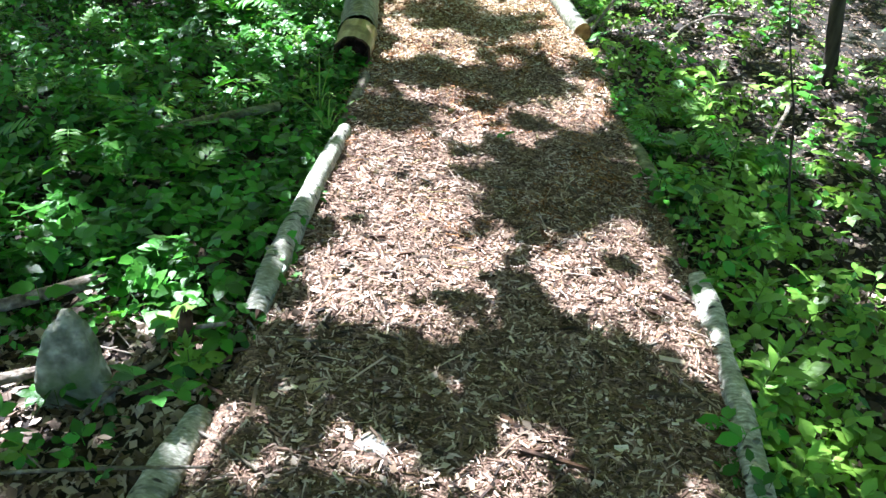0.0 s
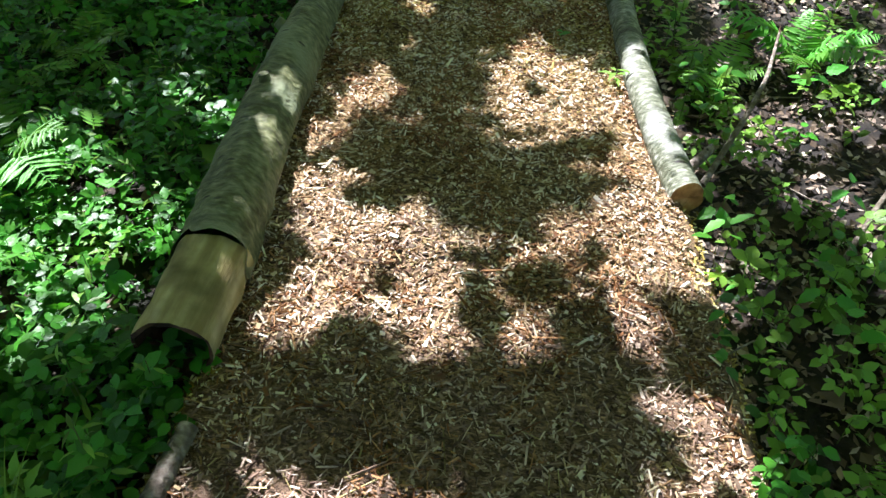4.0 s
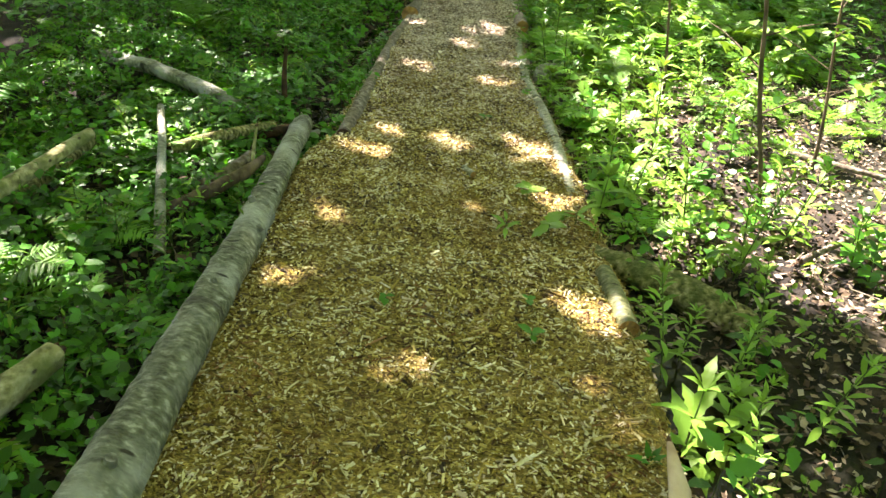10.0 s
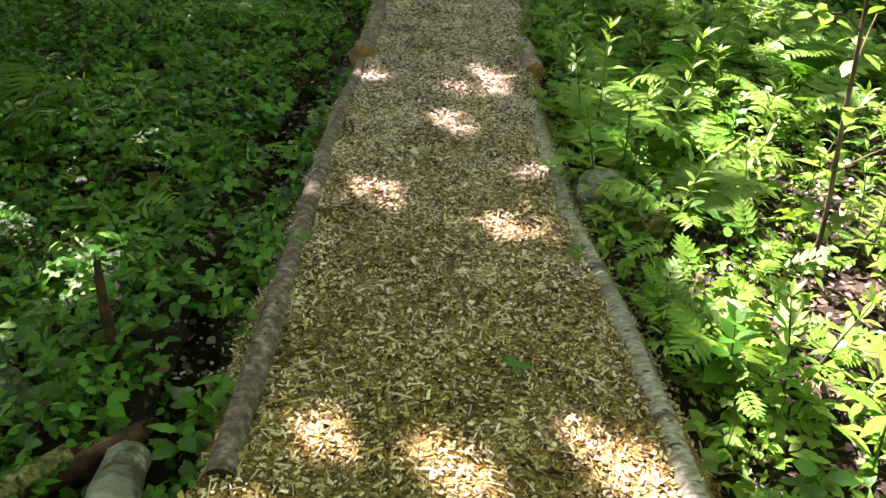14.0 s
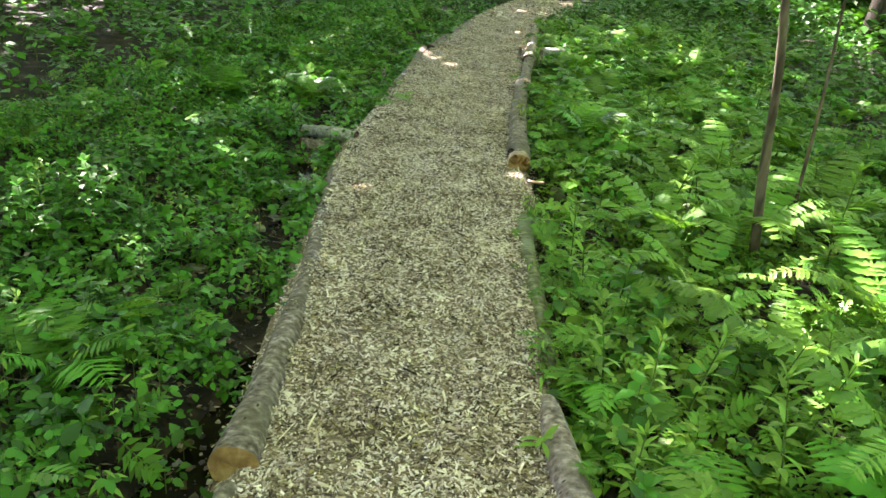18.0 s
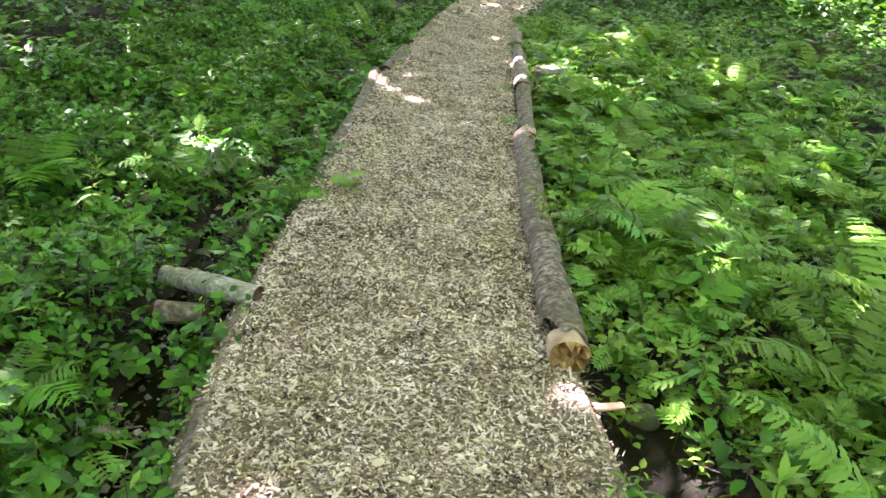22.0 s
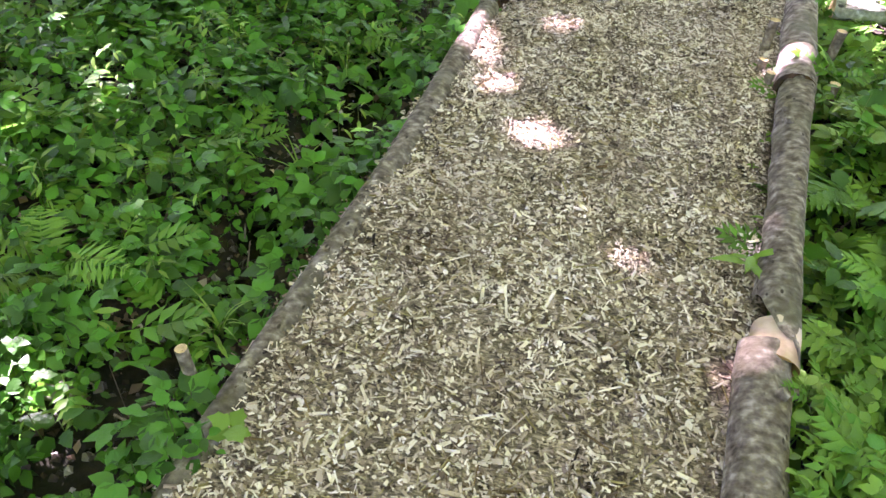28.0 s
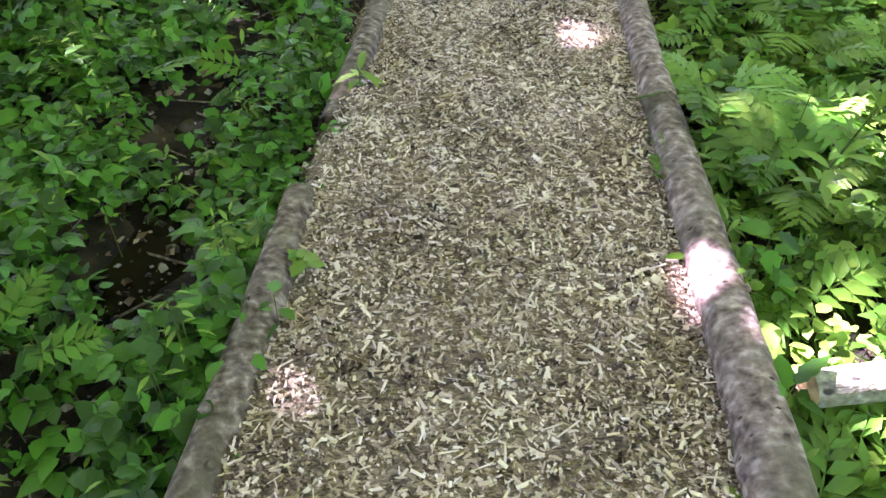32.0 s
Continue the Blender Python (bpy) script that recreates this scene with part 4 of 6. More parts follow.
# stones
def stone(x, y, sx, sy, sz, material, label, seed, sink=0.3, turn=0, taper=0.0, boxy=0.0):
    bm = bmesh.new()
    bmesh.ops.create_icosphere(bm, subdivisions=3, radius=1)
    for v in bm.verts:
        d = noise.noise(v.co * 1.1 + Vector((seed, 0, 0))) * 0.45 + noise.noise(v.co * 3 + Vector((seed, 5, 0))) * 0.12
        if boxy:                                       # flatter sides and top
            v.co = v.co * (1 - boxy + boxy * 0.8 / max(abs(v.co.x), abs(v.co.y), abs(v.co.z)))
        v.co = v.co * (1 + d)
        k = 1 - taper * v.co.z
        v.co.x, v.co.y = v.co.x * k, v.co.y * k
        v.co.z = max(v.co.z, -0.7)
        v.co = Vector((v.co.x * sx, v.co.y * sy, v.co.z * sz))
    me = bpy.data.meshes.new("stone")
    bm.to_mesh(me)
    me.materials.append(material)
    for p in me.polygons:
        p.use_smooth = True
    on = edges(y)[0] < x < edges(y)[1]
    z = float(path_z(np.array(x), np.array(y)) if on else ground_z(x, y))
    ob = new("stone", me)
    ob.matrix_basis = pose(x, y, z + sz * (0.7 - sink), 0, 0, turn)
    return tagged(ob, label, "stone")


stone(-.98, 1.50, .095, .075, .19, STONE, "grey lichen-spotted boulder among leaves", 3.4, 0.15, 12, .36, .6)
stone(-.14, 1.32, .045, .035, .012, STONE_PALE, "flat pale stone set in mulch", 2.0)
stone(-1.30, 11.03, .045, .035, .035, STONE_PALE, "pale rounded stone at the ditch", 3.0, 0.1)
stone(.08, 12.28, .14, .11, .09, STONE, "dark grey rock under weeds beside the path", 4.0, 0.2, 30)
stone(.24, 12.02, .08, .08, .07, BARK_MOSS, "brown mossy rock beside the path", 5.0, 0.2)
stone(.06, 16.72, .055, .04, .05, STONE, "grey rock in a wet hollow", 17.0, 0.1)
stone(.03, 16.30, .06, .05, .03, STONE_PALE, "small tan stone at a wet hollow", 6.0)
for n, (x, y) in enumerate(((-1.58, 14.2), (-1.66, 15.7), (-1.70, 16.5), (-1.72, 17.8), (-1.52, 20.2), (-1.48, 20.7), (-1.40, 21.3), (-1.30, 22.2), (-1.45, 21.0), (-1.22, 22.7), (-1.62, 15.4), (-1.68, 14.7), (-1.60, 16.2), (-1.55, 13.3), (-1.72, 18.9), (-1.5, 21.6), (-1.62, 15.9), (-1.78, 15.1))):
    stone(x, y, .035 + .01 * (n % 3), .03, .02, STONE, "small wet stone in the ditch", 7.0 + n)


# ---- undergrowth ----
STALK = (np.array([(-.5, 0, 0), (.5, 0, 0), (.35, 0, 1), (-.35, 0, 1), (0, -.5, 0), (0, .5, 0), (0, .35, 1), (0, -.35, 1)]),
         np.array([(0, 1, 2, 3), (4, 5, 6, 7)]), np.zeros((0, 3), int))


def beside(side, off0, off1, y0, y1, density, power=1.0):
    """Random places beside the path, off0 to off1 metres out from its edge."""
    n = int(density * (off1 - off0) * (y1 - y0))
    y = rng.uniform(y0, y1, n)
    off = off0 + (off1 - off0) * rng.uniform(0, 1, n) ** power
    l, r = edges(y)
    return (l - off if side < 0 else r + off), y, off


def cover(name, where, weight, leaves, size, height, shape, material, label, stalks=True, tilt=0.35, category="undergrowth"):
    """Low leafy plants as one mesh of leaves and one of stalks."""
    x, y, off = where
    keep = rng.uniform(0, 1, len(x)) < weight(x, y, off) * (1 - 0.93 * bump01(ditch(x, y) + 0.16 * wave(x, y, 33, 0.55), 0.36, 0.62))
    x, y = x[keep], y[keep]
    n = len(x)
    g = ground_z(x, y)
    h = height * rng.uniform(0.35, 1.1, n) * (1 + 0.35 * wave(x, y, 51, 1.3))
    big = rng.uniform(0.65, 1.25, n)
    k = rng.integers(max(2, leaves - 2), leaves + 3, n)
    i = np.repeat(np.arange(n), k)
    j = np.concatenate([np.arange(v) for v in k])
    a = rng.uniform(0, 6.3, n)[i] + j * 2.4 + rng.normal(0, 0.3, len(i))
    up = (1 - 0.55 * j / k[i]) * h[i]
    spread = size * 0.35 * (0.4 + j / k[i])
    p = np.stack([x[i] + np.cos(a) * spread, y[i] + np.sin(a) * spread, g[i] + up], -1)
    ahead = np.stack([np.cos(a), np.sin(a), rng.normal(-0.12, tilt, len(i))], -1)
    nrm = np.stack([rng.normal(0, tilt, len(i)), rng.normal(0, tilt, len(i)), np.ones(len(i))], -1)
    s = size * big[i] * rng.uniform(0.7, 1.25, len(i)) * (0.85 + 0.22 * bump01(y, 17.5, 20.5) + 0.2 * (1 - bump01(y, 2, 5)))[i]
    tagged(new(name, scatter(name, shape, frames(ahead, nrm, s), p, material, True)), label, category, kind="stuff")
    if stalks:
        w = np.full(n, 0.0035)
        ax = frames(np.stack([np.cos(a[:n]), np.sin(a[:n]), np.zeros(n)], -1), np.tile([0, 0, 1.0], (n, 1)), np.stack([w, w, h + 0.02], -1))
        tagged(new(name + "_stalks", scatter(name, STALK, ax, np.stack([x, y, g - 0.02], -1), STEM)), "thin green stalks of low weeds", "undergrowth", kind="stuff")


def lushness(x, y):
    return np.clip(0.75 + 0.55 * wave(x, y, 61, 1.1), 0.1, 1)


left_near = lambda x, y, off: (1 - 0.55 * bump01(y, 5.6, 6.3) * (1 - bump01(y, 7.8, 8.6)) * (1 - bump01(off, .5, .9))) * np.clip(lushness(x, y) + 0.3 + 0.3 * bump01(y, 9, 11), 0.35, 1) * (0.16 + 0.84 * bump01(y + 0.25 * bump01(off, .3, .9), 1.75, 2.35)) * bump01(off, 0.06, 0.14)
right_near = lambda x, y, off: np.clip((lushness(x, y) + 0.2) * (0.20 + 0.80 * bump01(y, 11.5, 14.0) + 0.30 * (1 - bump01(y, 2.2, 3.4)) + 0.55 * (1 - bump01(off, 0.45, 0.85)) * (1 - 0.6 * bump01(y, 4.4, 5) * (1 - bump01(y, 8, 10)))), 0, 1) * bump01(off, 0.06, 0.14)
cover("ground_cover", beside(-1, 0.10, 0.70, 0.9, 25, 260), left_near, 6, 0.040, 0.10, LEAF, LEAF_SHADE, "dense low green leaves along the log edging", False, 0.55)
cover("ground_cover", beside(-1, 0.70, 1.25, 0.9, 25, 230), left_near, 6, 0.042, 0.11, LEAF4, LEAF_SHADE, "dense low green ground cover beside the ditch", False, 0.55)
cover("three_leaved_cover", beside(-1, 0.10, 0.80, 17.2, 23.5, 150), left_near, 4, 0.085, 0.13, TRIO_NEAR, LEAF_SHADE, "three-leaved green weeds with rounded leaflets at the ditch", True, 0.45)
cover("three_leaved_cover", beside(-1, 0.80, 1.35, 17.2, 25, 165), left_near, 4, 0.085, 0.13, TRIO, LEAF_SHADE, "three-leaved green weeds behind the ditch", False, 0.45)
cover("three_leaved_cover", beside(-1, 0.10, 1.35, 0.9, 17.2, 165), left_near, 4, 0.085, 0.13, TRIO, LEAF_SHADE, "three-leaved green weeds crowding the forest floor", False, 0.45)
cover("ground_cover", beside(-1, 1.25, 2.4, 0.3, 25, 330), left_near, 6, 0.050, 0.16, KITE, LEAF_SHADE, "dense low green ground cover under trees", False, 0.6)
cover("low_fronds", beside(-1, 0.35, 2.6, 2.5, 25, 9), left_near, 4, 0.19, 0.14, SPRIG, LEAF_SPRIG, "small feathery fronds among ground cover", False, 0.35)
cover("toothed_weeds", beside(-1, 0.10, 2.3, 0.3, 25, 30), left_near, 5, 0.064, 0.16, TOOTHED, LEAF_SHADE, "toothed broad-leaved weeds rising from ground cover")
cover("light_weeds", beside(-1, 0.12, 2.6, 3, 25, 42), left_near, 6, 0.050, 0.20, LANCE, LEAF_BRIGHT, "light green weeds among darker ground cover")
cover("ground_cover", beside(1, 0.10, 2.3, 0.3, 25, 150), right_near, 6, 0.043, 0.12, LEAF, LEAF_BRIGHT, "patchy low weeds beside the path", True, 0.5)
cover("three_leaved_cover", beside(1, 0.10, 2.0, 0.3, 25, 60), right_near, 4, 0.085, 0.15, TRIO, LEAF_BRIGHT, "three-leaved weeds beside the path", False, 0.45)
cover("low_fronds", beside(1, 0.12, 2.8, 11.0, 25, 40), right_near, 5, 0.19, 0.17, SPRIG, LEAF_SPRIG, "small feathery fronds crowding below the ferns", False, 0.38)
cover("toothed_weeds", beside(1, 0.12, 2.3, 0.3, 25, 32), right_near, 5, 0.072, 0.22, TOOTHED, LEAF_SHADE, "toothed broad-leaved weeds under ferns")
cover("edge_weeds", beside(1, 0.02, 0.2, 0.4, 4.9, 260), lambda x, y, off: (wave(x, y, 83, 0.8) > -0.25) * 0.9, 5, 0.050, 0.15, LEAF, LEAF_SHADE, "leafy weeds leaning over the mulch")
cover("edge_weeds", beside(-1, 0.03, 0.22, 1.9, 3.9, 260), lambda x, y, off: (wave(x, y, 84, 0.8) > -0.1) * 0.9, 5, 0.042, 0.12, LEAF, LEAF_SHADE, "leafy weeds leaning over a birch log")
cover("edge_weeds", beside(-1, 0.0, 0.16, 10.5, 25, 230), lambda x, y, off: (wave(x, y, 81, 0.9) > 0.3 - 0.25 * bump01(y, 16.5, 18)) * 0.9, 5, 0.042, 0.13, LEAF, LEAF_SHADE, "weeds growing over the log edging")
cover("edge_weeds", beside(1, 0.02, 0.18, 9.5, 25, 170), lambda x, y, off: (wave(x, y, 82, 0.9) > 0.25) * 0.9, 5, 0.060, 0.17, LANCE, LEAF_BRIGHT, "bright weeds leaning over the log edging")
cover("weed_bed", beside(-1, 2.3, 5.5, -1, 31, 42), lambda x, y, off: lushness(x, y), 6, 0.095, 0.26, KITE, LEAF_SHADE, "shaded green weeds covering the forest floor")
cover("weed_bed", beside(1, 2.3, 5.5, -1, 31, 42), lambda x, y, off: np.clip(lushness(x, y) * (0.4 + bump01(y, 11, 15)), 0, 1), 6, 0.095, 0.30, KITE, LEAF_FAR_DIM, "tall green weeds on the forest floor")
cover("far_undergrowth", beside(-1, 5.5, 13, -4, 46, 11), lambda x, y, off: lushness(x, y), 7, 0.20, 0.55, KITE, LEAF_FAR_DIM, "dense undergrowth between the trees", False)
cover("far_undergrowth", beside(1, 5.5, 13, -4, 46, 11), lambda x, y, off: lushness(x, y), 7, 0.20, 0.60, KITE, LEAF_FAR_DIM, "dense undergrowth between the trees", False)
cover("thicket", (rng.uniform(-6, 8, 4200), rng.uniform(27.5, 46, 4200), np.ones(4200)), lambda x, y, off: lushness(x, y) * ((np.abs(x - 1.6) > 0.9) | (y > 31)), 8, 0.16, 0.6, KITE, LEAF_FAR_DIM, "green thicket beyond the bend of the path", False)


cover("weed_bed", beside(-1, 0.1, 2.4, 25, 31, 90), lambda x, y, off: lushness(x, y), 6, 0.08, 0.28, LEAF4, LEAF_SHADE, "green weeds at the far bend of the path")
cover("weed_bed", beside(1, 0.1, 2.4, 25, 31, 90), lambda x, y, off: lushness(x, y), 6, 0.08, 0.28, LEAF4, LEAF_FAR_DIM, "green weeds at the far bend of the path")
cover("shrub_layer", (rng.uniform(-14, 16, 2600), rng.uniform(33, 60, 2600), np.ones(2600)), lambda x, y, off: lushness(x, y), 12, 0.32, 2.2, KITE, LEAF_FAR_DIM, "tall shrubs closing the view behind the path", False, 0.6)

# shrub walls out of view, added to block light from the horizon
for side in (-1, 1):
    cover("shrub_layer", (side * rng.uniform(8.5, 15, 1700), rng.uniform(-12, 46, 1700), np.ones(1700)), lambda x, y, off: lushness(x, y), 14, 0.42, 4.6, KITE, LEAF_FAR_DIM, "unseen tall shrubs added to keep low skylight off the path", False, 0.6)
cover("shrub_layer", (rng.uniform(-12, 12, 900), rng.uniform(-14, -8, 900), np.ones(900)), lambda x, y, off: lushness(x, y), 14, 0.42, 4.6, KITE, LEAF_FAR_DIM, "unseen tall shrubs added to block low light behind the start", False, 0.6)


# ---- leaf litter and twigs ----
FLAKE = (np.array([(-.5, -.1, 0), (0, -.5, .12), (.5, .05, .05), (.05, .5, .22)]), np.array([(0, 1, 2, 3)]), np.zeros((0, 3), int))


def crumbs(name, where, weight, size, material, label):
    """Scraps of rotten leaf, bark and earth that roughen the soil."""
    x, y, off = where
    keep = rng.uniform(0, 1, len(x)) < weight(x, y, off)
    x, y = x[keep], y[keep]
    n = len(x)
    a = rng.uniform(0, 6.3, n)
    ahead = np.stack([np.cos(a), np.sin(a), rng.normal(0, .4, n)], -1)
    up = np.stack([rng.normal(0, .6, n), rng.normal(0, .6, n), np.ones(n)], -1)
    k = size * np.exp(rng.normal(0, .55, n))
    tagged(new(name, scatter(name, FLAKE, frames(ahead, up, k), np.stack([x, y, ground_z(x, y) + rng.uniform(0, .012, n)], -1), material)), label, "leaf litter", kind="stuff")


for side in (-1, 1):
    crumbs("soil_crumbs", beside(side, 0.04, 1.6, 0.8, 25, 900), lambda x, y, off: (1 - 0.6 * bump01(off, .6, 1.6)) * (1 - 0.9 * bump01(ditch(x, y), .35, .6)), 0.020, DUFF, "dark scraps of rotten leaves and bark on soil")

def litter(name, where, weight, size, label):
    x, y, off = where
    keep = rng.uniform(0, 1, len(x)) < weight(x, y, off)
    x, y = x[keep], y[keep]
    n = len(x)
    a = rng.uniform(0, 6.3, n)
    ahead = np.stack([np.cos(a), np.sin(a), rng.normal(0, .2, n)], -1)
    nrm = np.stack([rng.normal(0, .35, n), rng.normal(0, .35, n), np.where(rng.uniform(0, 1, n) < .3, -1.0, 1.0)], -1)
    p = np.stack([x, y, ground_z(x, y) + rng.uniform(.002, .02, n)], -1)
    tagged(new(name, scatter(name, CURL, frames(ahead, nrm, np.stack([size * rng.uniform(.4, 1.3, n), size * rng.uniform(.6, 1.3, n), size * rng.uniform(.4, 1.4, n)], -1)), p, LEAF_DEAD, True)), label, "leaf litter", kind="stuff")


litter("leaf_litter", beside(-1, 0.0, 2.2, 0.6, 24, 620), lambda x, y, off: (0.15 + 0.85 * (1 - bump01(y, 1.7, 2.5))) * (1 - bump01(ditch(x, y), .4, .6)), 0.036, "dry brown leaves on dark soil")
litter("leaf_litter", beside(-1, -0.12, 1.3, 0.8, 2.0, 2600), lambda x, y, off: 1 - bump01(y, 1.6, 2.0), 0.040, "brown dead leaves heaped at the start of the path")
litter("leaf_litter", beside(1, 0.05, 3.4, 0.3, 15, 850), lambda x, y, off: 0.25 + 0.75 * (1 - bump01(y, 12, 14)), 0.036, "pale dry leaves on bare soil")

y = rng.uniform(11, 24, 420)
x = edges(y)[0] - np.interp(y, (11, 15, 18, 22), (.3, .25, .37, .5)) + rng.normal(0, 0.10, len(y))
wet = ditch(x, y) > 0.35
x, y = x[wet], y[wet]
a = rng.uniform(0, 6.3, len(x))
tagged(new("ditch_litter", scatter("ditch_litter", CURL, frames(np.stack([np.cos(a), np.sin(a), 0 * a], -1), np.stack([rng.normal(0, .25, len(x)), rng.normal(0, .25, len(x)), 0 * x + 1], -1), rng.uniform(.02, .055, len(x))),
       np.stack([x, y, np.maximum(ground_z(x, y), -.172) + .004], -1), LEAF_DEAD, True)), "wet dead leaves lying in the ditch", "leaf litter", kind="stuff")

y = rng.uniform(11, 24, 2200)
x = edges(y)[0] - np.interp(y, (11, 15, 18, 22), (.3, .25, .37, .5)) + rng.normal(0, 0.09, len(y))
wet = ditch(x, y) > 0.3
x, y = x[wet], y[wet]
PEBBLE = (np.array([(-.5, -.2, 0), (.1, -.5, 0), (.5, .1, 0), (-.1, .5, 0), (-.2, -.1, .45), (.2, .1, .5)]), np.zeros((0, 4), int), np.array([(0, 1, 4), (1, 5, 4), (1, 2, 5), (2, 3, 5), (3, 4, 5), (3, 0, 4)]))
a = rng.uniform(0, 6.3, len(x))
tagged(new("ditch_gravel", scatter("ditch_gravel", PEBBLE, frames(np.stack([np.cos(a), np.sin(a), rng.normal(0, .2, len(a))], -1), np.tile([0, 0, 1.0], (len(a), 1)), .012 + .028 * rng.uniform(0, 1, len(x)) ** 3),
       np.stack([x, y, np.maximum(ground_z(x, y), -.175)], -1), STONE_WET)), "wet pebbles and crumbs in the ditch", "gravel", kind="stuff")


def twigs(name, x, y, z, length, width, material, label):
    n = len(x)
    a = rng.uniform(0, 6.3, n)
    ahead = np.stack([np.cos(a), np.sin(a), rng.normal(0, .10, n)], -1)
    nrm = np.stack([rng.normal(0, .2, n), rng.normal(0, .2, n), np.ones(n)], -1)
    ln = length * np.exp(rng.normal(0, .4, n))
    size = np.stack([width * rng.uniform(.6, 1.5, n), ln, width * rng.uniform(.6, 1.2, n)], -1)
    tagged(new(name, scatter(name, CHIP, frames(ahead, nrm, size), np.stack([x, y, z], -1), material)), label, "twigs", kind="stuff")


for side in (-1, 1):
    x, y, off = beside(side, 0.05, 2.5, 0.3, 24, 26)
    twigs("twigs", x, y, ground_z(x, y) + rng.uniform(.005, .05, len(x)), 0.13, 0.005, BARK_GREY, "thin dry twigs on the forest floor")
y = rng.uniform(2.0, 25, 1500)
l, r = edges(y)
x = l + (r - l) * rng.uniform(0, 1, len(y))
twigs("splinters", x, y, path_z(x, y) + 0.006, 0.060, 0.0035, WOOD_PALE, "long pale wood splinters on the chips")
y = np.concatenate([rng.uniform(0.4, 3.2, 260), rng.uniform(3.2, 25, 240), rng.normal(19.0, .5, 130), rng.uniform(12, 25, 260)])
l, r = edges(y)
x = l + (r - l) * rng.uniform(0, 1, len(y))
twigs("path_twigs", x, y, path_z(x, y) + 0.006, 0.07, 0.004, STEM_RED, "brown twigs and stems on the path")
y = rng.uniform(0.3, 2.3, 110)
l, r = edges(y)
x = l - 0.1 + (r - l + 0.2) * rng.uniform(0, 1, len(y))
twigs("bark_strips", x, y, path_z(x, y) + 0.005, 0.055, 0.013, WOOD_ROT, "dark strips of torn bark on the mulch")
y = rng.uniform(0.3, 3.0, 160)
l, r = edges(y)
x = l - 0.1 + (r - l + 0.2) * rng.uniform(0, 1, len(y))
twigs("bark_strips", x, y, path_z(x, y) + 0.005, 0.05, 0.008, BARK_GREY, "grey strips of torn bark on the mulch")
y = np.concatenate([rng.uniform(0.8, 1.7, 560), rng.uniform(1.4, 2.6, 160), rng.uniform(2.6, 24, 60)])
l, r = edges(y)
x = l + (r - l) * rng.uniform(0, 1, len(y))
a = rng.uniform(0, 6.3, len(y))
tagged(new("dead_leaves", scatter("dead_leaves", CURL, frames(np.stack([np.cos(a), np.sin(a), 0 * a], -1), np.stack([rng.normal(0, .3, len(y)), rng.normal(0, .3, len(y)), 0 * y + 1], -1), rng.uniform(.018, .04, len(y))),
       np.stack([x, y, path_z(x, y) + .006], -1), LEAF_DEAD, True)), "dry leaves on the mulch path", "leaf litter", kind="stuff")


